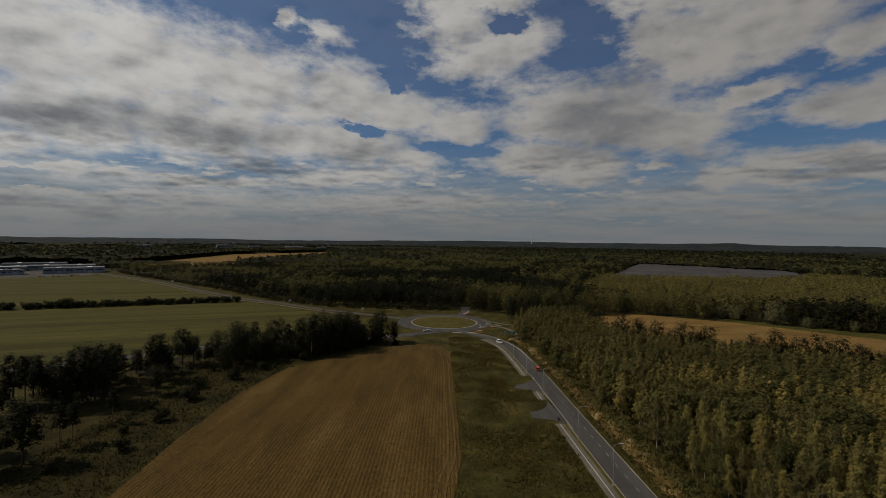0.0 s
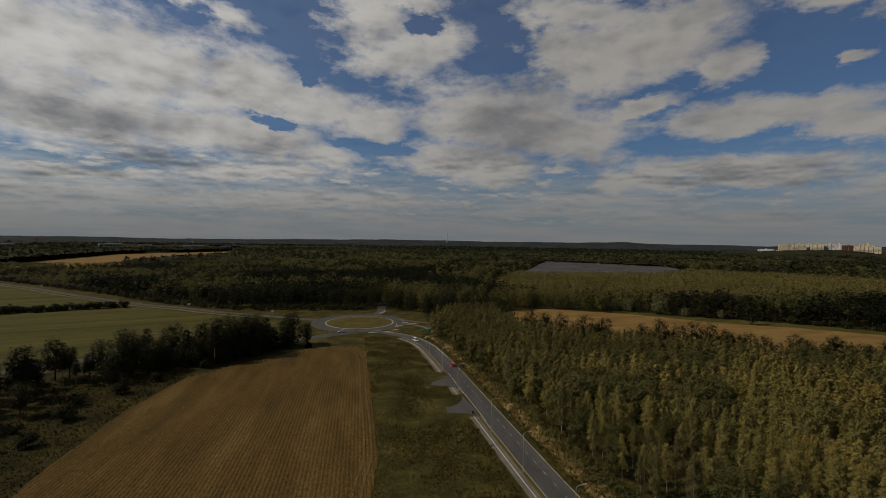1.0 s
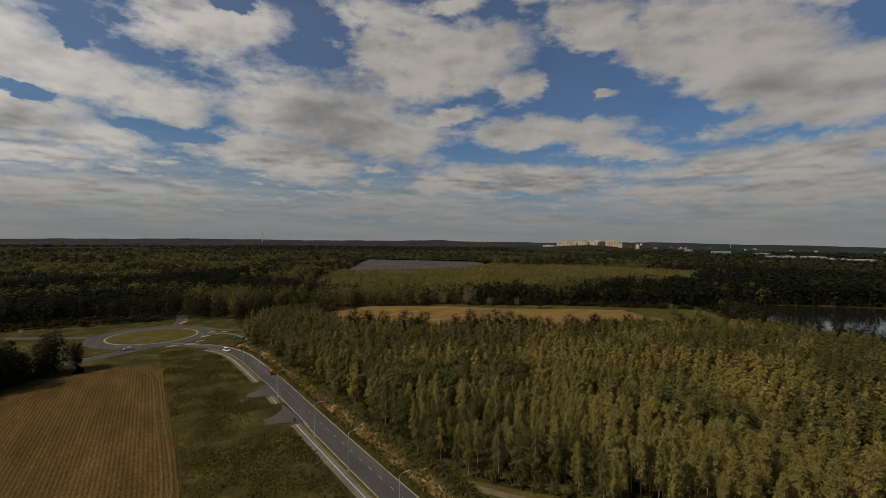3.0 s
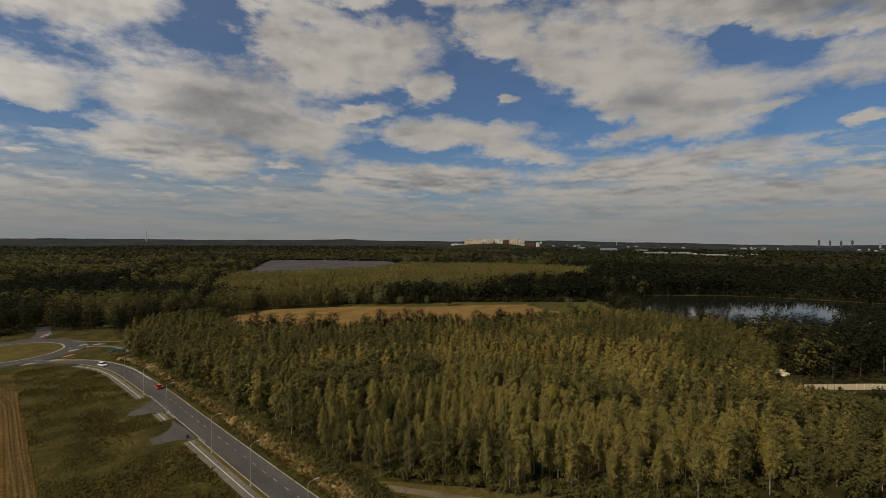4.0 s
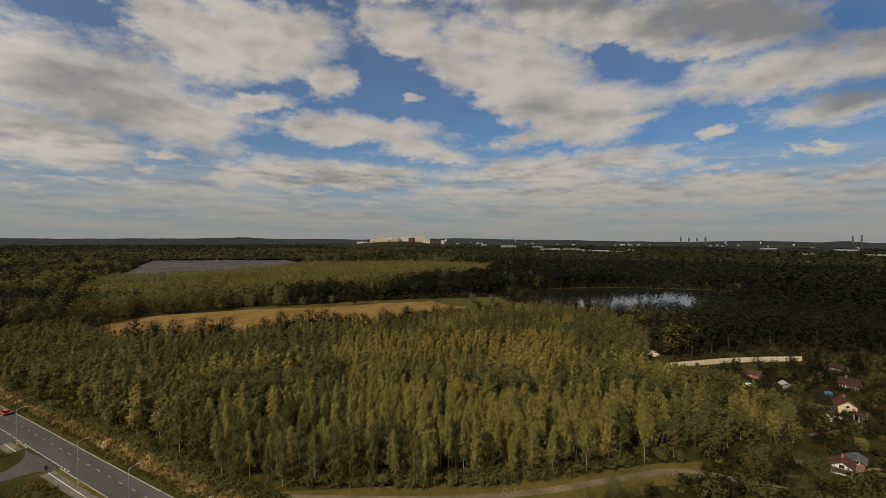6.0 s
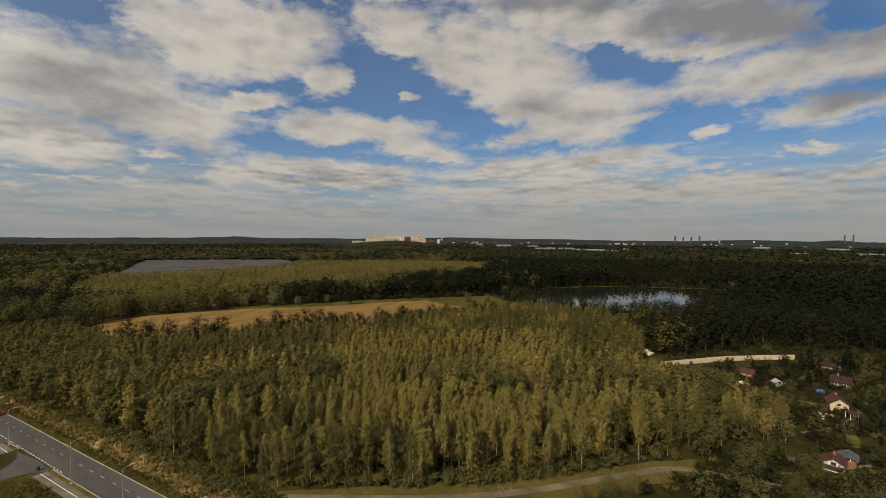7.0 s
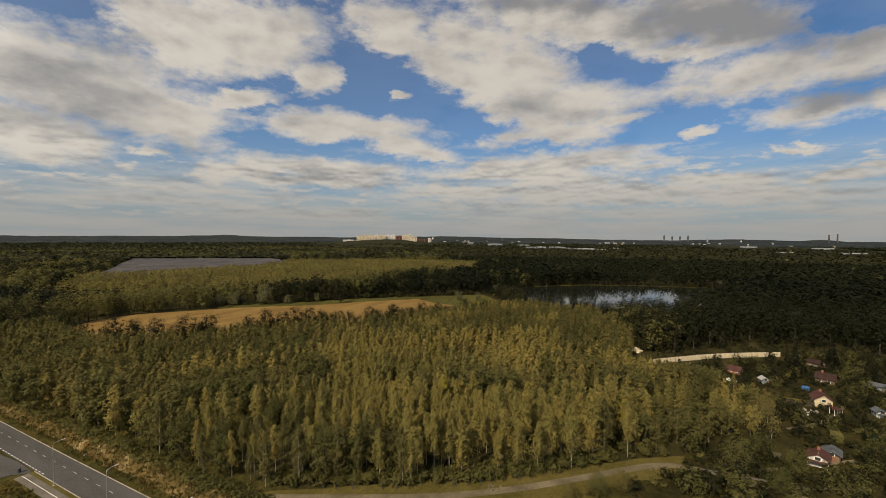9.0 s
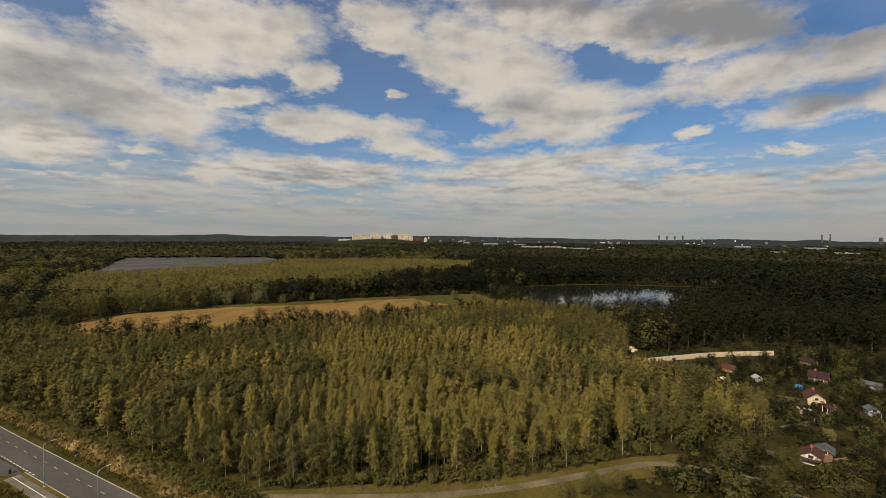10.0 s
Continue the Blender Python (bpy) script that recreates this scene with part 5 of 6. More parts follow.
for n, t in enumerate(np.linspace(0, 1, 96)):
    if n in (15, 16, 17):
        continue
    x, y = -335 + 160 * t, 308 + 66 * t
    plant("hedge_bush", hedge_bush[n % 4], x + rng.normal(0, 1.5), y + rng.normal(0, 1.2), rng.uniform(0.8, 1.3) * (1.5 if n in (18, 31, 33, 47, 60) else 1), rng.uniform(0, 360), "dark bush of the hedgerow between two fields", "hedgerow bushes")


# ---- street furniture ----
def lamp_post(x, y, turn, height=9.5):
    t = thing("street_lamp", (x, y, 0.0), turn, "tall grey steel street lamp with one arm", "street lamp", "street lamps")
    bm = tube(bmesh.new(), (0, 0, 0), (0, 0, 0.9), 0.10, 0.10)
    part("pole", tube(bm, (0, 0, 0.9), (0, 0, height - 0.5), 0.075, 0.05), STEEL, t)
    bm = bmesh.new()
    last = Vector((0, 0, height - 0.5))
    for s in range(1, 6):
        a = s / 5 * 1.45
        nxt = Vector((1.5 * (1 - math.cos(a)) * 1.15, 0, height - 0.5 + 0.55 * math.sin(a)))
        tube(bm, last, nxt, 0.045, 0.04, 6)
        last = nxt
    part("arm", bm, STEEL, t)
    bm = box(bmesh.new(), (last.x - 0.1, -0.13, last.z - 0.07), (last.x + 0.75, 0.13, last.z + 0.06), 0.05)
    part("lantern", bm, PALE_ROOF, t, "flat grey lamp head")
    part("base", box(bmesh.new(), (-0.2, -0.2, 0), (0.2, 0.2, 0.12), 0.02), CONCRETE, t)


for s in (76, 99.5, 122, 158.5, 184, 208):
    (x, y), a = on_road(s - 20, -4.0)
    lamp_post(x, y, a - 90)


def car(x, y, turn, paint_mat, label, length=4.2, width=1.75, tall=1.48):
    t = thing("car", (x, y, 0.08), turn, label, "car", "cars on the road")
    L, W = length / 2, width / 2
    bm = bmesh.new()
    prof = [(-L, 0.30), (-L, 0.78), (-L + 0.15, 0.92), (L - 1.05, 0.92), (L - 0.12, 0.72), (L, 0.55), (L, 0.28)]
    for sgn in (-1, 1):
        for px, pz in prof:
            bm.verts.new((px, sgn * (W if 0.3 < pz < 0.9 else W - 0.07), pz))
    bm.verts.ensure_lookup_table()
    n = len(prof)
    bm.faces.new([bm.verts[q] for q in range(n)]), bm.faces.new([bm.verts[q] for q in range(2 * n - 1, n - 1, -1)])
    for q in range(n):
        r = (q + 1) % n
        bm.faces.new([bm.verts[q], bm.verts[n + q], bm.verts[n + r], bm.verts[r]])
    bmesh.ops.recalc_face_normals(bm, faces=bm.faces[:])
    bmesh.ops.bevel(bm, geom=bm.edges[:], offset=0.05, segments=2, affect="EDGES")
    part("body", bm, paint_mat, t)

    def cabin(inset, z0, z1, front, back, lean):
        b = bmesh.new()
        w0, w1 = W - 0.08 + inset, W - 0.28 + inset
        c = [(back - inset, z0), (back + 0.25, z1), (front - lean, z1), (front + inset, z0)]
        for sgn in (-1, 1):
            for px, pz in c:
                b.verts.new((px, sgn * (w0 if pz == z0 else w1), pz))
        b.verts.ensure_lookup_table()
        b.faces.new([b.verts[q] for q in range(4)]), b.faces.new([b.verts[q] for q in (7, 6, 5, 4)])
        for q in range(4):
            b.faces.new([b.verts[q], b.verts[4 + q], b.verts[4 + (q + 1) % 4], b.verts[(q + 1) % 4]])
        bmesh.ops.recalc_face_normals(b, faces=b.faces[:])
        bmesh.ops.bevel(b, geom=b.edges[:], offset=0.04, segments=2, affect="EDGES")
        return b

    part("windows", cabin(0, 0.88, tall - 0.06, L - 0.95, -L + 0.12, 0.75), CAR_GLASS, t, "dark tinted car windows")
    part("roof", box(bmesh.new(), (-L + 0.36, -W + 0.27, tall - 0.09), (L - 1.72, W - 0.27, tall), 0.03), paint_mat, t)
    for px in (-L + 0.72, L - 0.78):
        for sgn in (-1, 1):
            w = part("wheel", tube(bmesh.new(), (px, sgn * (W - 0.2), 0.31), (px, sgn * (W + 0.01), 0.31), 0.31, 0.31, 18), RUBBER, t)
            part("rim", tube(bmesh.new(), (px, sgn * (W - 0.05), 0.31), (px, sgn * (W + 0.025), 0.31), 0.2, 0.18, 12), STEEL, w, "silver wheel rim")
    for sgn in (-1, 1):
        boxed("headlight", (L - 0.1, sgn * W * 0.72 - 0.17, 0.56), (L + 0.01, sgn * W * 0.72 + 0.17, 0.70), PALE_ROOF, t, 0.03)
        boxed("tail_light", (-L - 0.012, sgn * W * 0.78 - 0.1, 0.62), (-L + 0.06, sgn * W * 0.78 + 0.1, 0.86), RED_PAINT, t, 0.02)
        boxed("mirror", (L - 1.35, sgn * (W + 0.07) - 0.08, 0.9), (L - 1.22, sgn * (W + 0.07) + 0.08, 1.05), paint_mat, t, 0.02)


def car_on_road(y, off, back, mat, label, **size):
    s = float(np.interp(y, ROAD[:, 1], mark_at))
    (x, yy), a = on_road(s, off)
    car(x, yy, a + (180 if back else 0), mat, label, **size)


car_on_road(188, 1.7, False, RED_PAINT, "red hatchback car on the asphalt road")
car_on_road(238, -1.6, True, WHITE_PAINT, "white estate car near the roundabout", length=4.5, tall=1.6)
car(-9, 263.5, 172, paint("silver_car_paint", (0.45, 0.46, 0.47)), "silver car on the roundabout", tall=1.5)


def direction_sign(x, y, turn, wide, tall):
    t = thing("direction_sign", (x, y, 0), turn, "green road direction sign on two steel posts", "road sign", "direction signs")
    boxed("panel", (-wide / 2, -0.04, 1.6), (wide / 2, 0.04, 1.6 + tall), GREEN_SIGN, t, 0.02)
    for k, z in enumerate((0.32, 0.68)):
        boxed("lettering_bar", (-wide * 0.38, -0.052, 1.6 + tall * z), (wide * (0.1 + 0.2 * k), -0.042, 1.6 + tall * z + 0.16), ROAD_PAINT, t, 0, "white bar of unreadable lettering")
    for px in (-wide * 0.35, wide * 0.35):
        part("post", tube(bmesh.new(), (px, 0.08, -0.1), (px, 0.08, 1.5 + tall), 0.04, 0.04), STEEL, t)


for x, y, a in ((-128, 372, 40), (-316, 518, 40), (-60, 334, 30)):
    t = thing("road_sign", (x, y, 0), a, "small white road sign on a post beside the long road", "road sign", "white road signs")
    boxed("plate", (-1.1, -0.04, 1.4), (1.1, 0.04, 2.9), WHITE_WALL, t, 0.03)
    part("post", tube(bmesh.new(), (0, 0.08, -0.1), (0, 0.08, 2.8), 0.05, 0.05), STEEL, t)
dark_spruce = tree_meshes(lambda: spruce(8, 1500, 0.26, 12), BARK, NEEDLE_AND_SHADE, 1)
for x, y, s in ((57, 142, 1.0), (55.5, 150, 0.7), (58, 113, 0.75), (54.5, 188, 0.9)):
    plant("spruce_tree", dark_spruce[0], x, y, s, x * 9, "dark bushy spruce at the edge of the birch wood", "spruces at the wood edge")
direction_sign(37.2, 255, -8, 2.8, 1.5), direction_sign(40.4, 252.5, -8, 3.2, 1.7)
for n, (x, y, a) in enumerate(((30.5, 290, 20), (36, 287, -15), (25.5, 279.5, 30), (19.5, 335, 70), (9, 262, 10), (18, 262, -25))):
    bm = bmesh.new()
    r = bmesh.ops.create_cone(bm, cap_ends=True, segments=3, radius1=3.2, radius2=3.05, depth=0.16, matrix=pose(x, y, 0.15, 0, 0, a) @ Matrix.Diagonal((1.3, 0.55, 1, 1)))
    tagged(part("traffic_island", bm, KERBSTONE), "pale kerbed traffic island at the roundabout", "traffic island", "traffic islands")
for x, y, a in ((22.5, 268.5, 38), (17, 331, 70), (33.5, 283, 0)):
    m = pose(x, y, 0.095, 0, 0, a)
    sheet("crossing", [tuple((m @ Vector(c))[:2]) for c in ((-2.6, -0.8, 0), (2.6, -0.8, 0), (2.6, 0.8, 0), (-2.6, 0.8, 0))], 0.105, RED_WHITE, "worn red cycle crossing on the asphalt")
for x, y in ((31.5, 284.5), (29.5, 293), (24.5, 281.2), (20, 336)):
    t = thing("traffic_bollard", (x, y, 0.2), 0, "small yellow and white traffic bollard", "bollard", "bollards on the islands")
    part("post", tube(bmesh.new(), (0, 0, -0.05), (0, 0, 0.9), 0.06, 0.06), STEEL, t)
    boxed("plate", (-0.3, -0.04, 0.5), (0.3, 0.04, 1.25), ROAD_PAINT, t, 0.03)
t = thing("marker_post", (49.2, 135, 0.45), 20, "orange warning marker on the road bank", "marker")
boxed("board", (-0.3, -0.08, 0.5), (0.3, 0.08, 1.2), ORANGE, t, 0.05)
part("post", tube(bmesh.new(), (0, 0, -0.4), (0, 0, 0.6), 0.05, 0.05), STEEL, t)
t = thing("marker_stone", (47.6, 131.6, 0.1), 10, "pale concrete marker block by the road", "marker stone")
boxed("block", (-0.3, -0.2, -0.05), (0.3, 0.2, 0.4), KERBSTONE, t, 0.06)
t = thing("litter_bin", (36.3, 135, 0.1), 0, "dark litter bin beside the cycle path", "bin")
part("bin", tube(bmesh.new(), (0, 0, 0), (0, 0, 1.0), 0.3, 0.34, 12), DARK_METAL, t)
part("lid", tube(bmesh.new(), (0, 0, 1.0), (0, 0, 1.12), 0.36, 0.2, 12), DARK_METAL, t)
for s in np.linspace(0.10, 0.58, 26):
    q = TRACK[int(s * (len(TRACK) - 1))] + side_of(TRACK)[int(s * (len(TRACK) - 1))] * -3.0
    t = thing("fence_post", (q[0], q[1], 0), 0, "dark thin fence post beside the dirt track", "fence post", "posts along the track")
    part("post", tube(bmesh.new(), (0, 0, -0.1), (0, 0, 1.5), 0.06, 0.05, 6), DARK_METAL, t)
for x, y in ((88.2, 39.8), (115.5, 11.5)):
    t = thing("rubble_pile", (x, y, 0), 0, "small pale heap of rubble by the track", "rubble")
    for n in range(7):
        a, r = n * 0.9, 0.3 + 0.25 * n
        boxed("stone", (math.cos(a) * r - 0.3, math.sin(a) * r - 0.22, -0.05), (math.cos(a) * r + 0.3, math.sin(a) * r + 0.25, 0.22 + 0.04 * (n % 3)), DIRT, t, 0.08)

# ---- allotment gardens ----
def gable(bm, w, d, h, r, over=0.0):
    """A body with gable ends along x."""
    v = [bm.verts.new(c) for c in ((-w, -d, 0), (w, -d, 0), (w, d, 0), (-w, d, 0), (-w, -d, h), (w, -d, h), (w, d, h), (-w, d, h), (-w, 0, h + r), (w, 0, h + r))]
    for f in ((0, 3, 2, 1), (0, 1, 5, 4), (2, 3, 7, 6), (1, 2, 6, 9, 5), (3, 0, 4, 8, 7), (4, 5, 9, 8), (6, 7, 8, 9)):
        bm.faces.new([v[k] for k in f])
    return bm


def cottage(x, y, turn, w, d, h, r, wall_mat, roof_mat, label, chimney=True, porch=False, category="house"):
    """A gabled house; w, d half its length and depth."""
    w, d, h, r = w * 0.62, d * 0.62, h * 0.68, r * 0.62
    t = thing("cottage" if category == "house" else "garden_shed", (x, y, 0), turn, label, category, "garden houses")
    wall = part("wall", gable(bmesh.new(), w, d, h, r), wall_mat, t)
    slope = math.atan2(r, d)
    for sgn in (-1, 1):
        bm = bmesh.new()
        length = math.hypot(r, d) + 0.45
        m = Matrix.Translation((0, 0, h + r + 0.06)) @ Matrix.Rotation(-sgn * slope, 4, "X")
        box(bm, (-w - 0.4, 0 if sgn > 0 else -length, 0), (w + 0.4, length if sgn > 0 else 0, 0.14), 0.02)
        bm.transform(m)
        roof = part("roof", bm, roof_mat, t)
    if chimney:
        boxed("chimney", (w * 0.3, -0.3, h + r * 0.6), (w * 0.3 + 0.6, 0.3, h + r + 0.8), BRICK, t, 0.03)
    for face in (-1, 1):
        for k in (-0.45, 0.45):
            win = boxed("window", (w * k - 0.45, face * d - 0.05, h * 0.36), (w * k + 0.45, face * d + 0.05, h * 0.8), WHITE_WALL, t, 0.02)
            boxed("pane", (w * k - 0.36, face * d - 0.06, h * 0.36 + 0.1), (w * k + 0.36, face * d + 0.06, h * 0.8 - 0.1), WINDOW_GLASS, win, 0, "dark window glass")
        win = boxed("window", (face * w - 0.05, -0.6, h * 0.75), (face * w + 0.05, 0.6, h * 0.75 + 1.0), WHITE_WALL, t, 0.02)
        boxed("pane", (face * w - 0.06, -0.5, h * 0.75 + 0.1), (face * w + 0.06, 0.5, h * 0.75 + 0.9), WINDOW_GLASS, win, 0, "dark window glass")
    boxed("door", (-w - 0.06, -d * 0.6 - 0.45, 0.05), (-w + 0.03, -d * 0.6 + 0.45, min(2.05, h * 0.85)), TIMBER, t, 0.02, "brown wooden door")
    if porch:
        boxed("porch_roof", (-w - 1.3, -d, h * 0.72), (-w, d, h * 0.72 + 0.1), roof_mat, t, 0.03)
        for k in (-0.9, 0.9):
            part("porch_post", tube(bmesh.new(), (-w - 1.15, d * k, 0), (-w - 1.15, d * k, h * 0.75), 0.06, 0.06, 6), WHITE_WALL, t)
    return t


cottage(189, -32.3, 4, 4.6, 3.8, 3.6, 2.8, CREAM, BROWN_TILE, "cream garden house with a red-brown gable roof")
cottage(139.2, -23.6, -12, 3.6, 3.2, 2.9, 1.7, WHITE_WALL, BROWN_TILE, "white garden house with a low red-brown roof", porch=True)
cottage(144.2, -27.0, -12, 3.4, 2.6, 2.6, 1.3, BRICK, FELT, "brick garden house with a dark felt roof", False)
cottage(219, -38.8, 70, 4.6, 3.6, 3.0, 3.0, TIMBER, DARK_TILE, "timber garden house under a steep dark tiled roof")
cottage(216, -9.8, 65, 3.6, 2.6, 2.4, 1.8, BRICK, BROWN_TILE, "small brick shed with a red-brown roof", False)
cottage(207, -18.5, 20, 2.2, 1.9, 2.2, 1.2, GREY_CLAD, PALE_ROOF, "small pale grey garden shed", False, category="shed")
cottage(220, -54, 60, 4.2, 2.4, 2.2, 1.2, GREY_CLAD, FELT, "long grey greenhouse-like shed", False, category="shed")
cottage(187, -46, 10, 2.6, 2.1, 2.3, 1.2, WHITE_WALL, FELT, "small white shed with a dark roof", False, porch=True, category="shed")
cottage(246, -40, 45, 4.0, 3.0, 2.6, 1.6, TIMBER, DARK_TILE, "small timber garden house with a dark roof", False)
t = thing("garden_arbour", (180.5, -34.5, 0), 15, "open timber arbour with a brown roof", "arbour")
boxed("roof", (-1.5, -1.2, 2.1), (1.5, 1.2, 2.25), BROWN_TILE, t, 0.04)
for px in (-1.3, 1.3):
    for py in (-1.0, 1.0):
        part("post", tube(bmesh.new(), (px, py, 0), (px, py, 2.15), 0.08, 0.08, 6), WHITE_WALL, t)
t = thing("paddling_pool", (206, -30.8, 0), 0, "bright blue tarpaulin over a garden pool", "pool")
part("tarpaulin", tube(bmesh.new(), (0, 0, 0), (0, 0, 1.0), 1.25, 1.15, 18), BLUE_TARP, t)
t = thing("canopy", (196.5, -7.2, 0), 30, "low white canopy roof in a garden", "canopy")
boxed("roof", (-2.4, -1.2, 2.1), (2.4, 1.2, 2.22), WHITE_WALL, t, 0.03)
for px in (-2.2, 2.2):
    part("post", tube(bmesh.new(), (px, 0, 0), (px, 0, 2.15), 0.06, 0.06, 6), STEEL, t)
t = thing("netting_frame", (163, -39, 0), 10, "green garden netting frame", "frame")
boxed("net", (-1.6, -0.05, 0.0), (1.6, 0.05, 1.6), GREEN_PLASTIC, t, 0.02)
part("post", tube(bmesh.new(), (-1.6, 0, 0), (-1.6, 0, 1.8), 0.05, 0.05, 6), STEEL, t), part("post", tube(bmesh.new(), (1.6, 0, 0), (1.6, 0, 1.8), 0.05, 0.05, 6), STEEL, t)
for n in range(11):
    a = n * 2.4
    x, y, s = 179 + 2.6 * math.cos(a) * math.sqrt(n / 5), -27.8 + 1.6 * math.sin(a) * math.sqrt(n / 5), 0.28 + 0.09 * (n % 4)
    bm = bmesh.new()
    bmesh.ops.create_icosphere(bm, subdivisions=2, radius=s, matrix=pose(x, y, s * 0.45, 0, 0, a * 40) @ Matrix.Diagonal((1.2, 0.9, 0.7, 1)))
    for v in bm.verts:
        v.co += Vector((noise.noise(v.co * 2), noise.noise(v.co * 2 + Vector((5, 0, 0))), noise.noise(v.co * 2 + Vector((0, 5, 0))))) * 0.18
    tagged(part("boulder", bm, KERBSTONE), "pale boulder in a rock garden", "stone", "rock garden")
sheet("sand_patch", ragged([(137.5, -14.5), (140.5, -13.5), (141, -16.5), (138, -17.5)], 1, 0.3), 0.07, DIRT, "bare sandy patch in a garden")
for pts in ([(120, -1), (127, -10), (137, -22), (146, -32)], [(119, -10), (124, -19), (131, -31)], [(160, -20), (172, -30), (190, -38), (214, -46)]):
    tagged(ribbon("garden_path", smooth_line(pts), -0.6, 0.6, 0.07, DIRT), "narrow pale garden path", "path", kind="structure")
for pts in ([(118, 4), (121, -1), (122, -8), (122.5, -12)],):
    tagged(ribbon("low_wall", smooth_line(pts, 1.5), -0.12, 0.12, 0.42, CYCLE_PATH, 0.45), "low weathered concrete wall", "wall", kind="structure")
for corner, size in (((160, -30.5), (7, 2.2, 1.9)), ((186, -26), (1.2, 8, 1.6)), ((150, -40), (8, 1.2, 1.5))):
    bx0, by0 = corner
    n = 900
    q = rng.uniform(-0.5, 0.5, (n, 3)) * np.array(size)
    face = rng.integers(0, 3, n)
    q[np.arange(n), face] = np.where(rng.random(n) < 0.5, -0.5, 0.5) * np.array(size)[face]
    q[:, 2] = np.abs(q[:, 2]) * 2
    leaf = sprays(q + np.array([bx0, by0, 0.05]), np.full(n, 0.2), n, 0.2)
    hb = thing("clipped_hedge", (0, 0, 0), 0, "clipped yellow-green garden hedge", "hedge", "garden hedges")
    new("foliage", soup("foliage", leaf.reshape(-1, 3), np.arange(n * 3).reshape(-1, 3), [YOUNG_LEAF])).parent = hb
    boxed("hedge_core", (bx0 - size[0] / 2 + 0.15, by0 - size[1] / 2 + 0.15, 0), (bx0 + size[0] / 2 - 0.15, by0 + size[1] / 2 - 0.15, size[2] - 0.15), BARK, hb)

# the pale panel wall behind the gardens
wall = tagged(new("boundary_wall"), "long cream concrete panel wall", "wall")
wall_line = smooth_line([(212, 20), (221, 12), (234, 0), (246, -14), (257, -29)], 2.6)
panel_bm = box(bmesh.new(), (-1.27, -0.07, 0), (1.27, 0.07, 2.1), 0.02)
box(panel_bm, (-1.27, -0.09, 2.1), (1.27, 0.09, 2.2), 0.01)
panel_me = bpy.data.meshes.new("panel")
panel_bm.to_mesh(panel_me), panel_bm.free(), panel_me.materials.append(CREAM)
post_bm = box(bmesh.new(), (-0.12, -0.13, -0.1), (0.12, 0.13, 2.3), 0.02)
post_me = bpy.data.meshes.new("post")
post_bm.to_mesh(post_me), post_bm.free(), post_me.materials.append(CONCRETE)
for a, b in zip(wall_line, wall_line[1:]):
    c, turn = (a + b) / 2, math.degrees(math.atan2(b[1] - a[1], b[0] - a[0]))
    for name, me, at in (("panel", panel_me, c), ("post", post_me, a)):
        ob = new(name, me)
        ob.parent, ob.matrix_world = wall, pose(at[0], at[1], 0, 0, 0, turn)
t = thing("rubble_pile", (232, 30, 0), 30, "heap of pale rubble at the wood's edge", "rubble")
for n in range(12):
    a, r = n * 2.4, 0.75 * math.sqrt(n)
    boxed("stone", (math.cos(a) * r * 2 - 0.9, math.sin(a) * r - 0.7, -0.1), (math.cos(a) * r * 2 + 0.9, math.sin(a) * r + 0.7, 1.9 - 0.13 * n), CREAM, t, 0.3)

# garden trees and shrubs
def clear_of(x, y, lot, grow=1.0):
    ok = np.ones(len(x), bool)
    for hx, hy, hr in lot:
        ok &= np.hypot(x - hx, y - hy) > hr * grow
    return ok


# half the fruit trees have dark leaves, in place of cloud shade
fruit = tree_meshes(lambda: broadleaf(6, 420, 0.26, 16, 0.42, 0.12), BARK, DARK_LEAF, 2) + tree_meshes(lambda: broadleaf(6, 420, 0.26, 16, 0.42, 0.12), BARK, OAK_LEAF, 2) + tree_meshes(lambda: shrub(3.2, 300, 0.24, 12), BARK, DARK_LEAF, 3)
bright = tree_meshes(lambda: shrub(2.4, 260, 0.2, 10), BARK, YOUNG_LEAF, 2)
fir = tree_meshes(lambda: spruce(12, 900, 0.3, 12), BARK, NEEDLE_AND_SHADE, 2)
solid = [(189, -32.3, 5.5), (139.2, -23.6, 4.8), (144.2, -27.0, 4), (219, -38.8, 5.5), (216, -9.8, 4), (207, -18.5, 4), (220, -54, 5), (187, -46, 4), (180.5, -34.5, 3.5), (206, -30.8, 3), (196.5, -7.2, 4), (179, -27.8, 4), (160, -30.5, 5), (139, -15, 3), (246, -40, 5)]
gx, gy = jittered(100, 292, -100, 22, 3.7)
gr = np.hypot(gx, gy)
keep = inside(GARDENS, gx, gy) & in_view(gx, gy, 4) & ~near_line(TRACK, gx, gy, 4.0) & (gr > 104)
for x, y, r in solid:
    # open ground on the camera's and the sunny side of each house
    keep &= (np.hypot(gx - x, gy - y) > r) & (np.hypot(gx - x * 0.95, gy - y * 0.95) > r * 0.8)
dense = patchy(gx, gy, 0.05, 12) + np.where(gr > 220, 0.3, 0.0) + np.where((gx < 165) & (gy > -14), 0.45, 0)
keep &= (dense + rng.normal(0, 0.25, len(gx)) > -0.22) & ~inside(BIRCHES, gx, gy)
keep &= ~((np.abs(gx - wall_line[:, 0].mean() + (gy - wall_line[:, 1].mean()) * 0.98) < 9) & (gr > 200))
lx, ly = jittered(100, 330, -120, 30, 2.3)
low = (inside(GARDENS, lx, ly) & ~inside(BIRCHES, lx, ly) | (np.hypot(lx - 262, ly + 8) < 46)) & in_view(lx, ly, 4) & clear_of(lx, ly, solid, 0.75) & ~near_line(TRACK, lx, ly, 2.6)
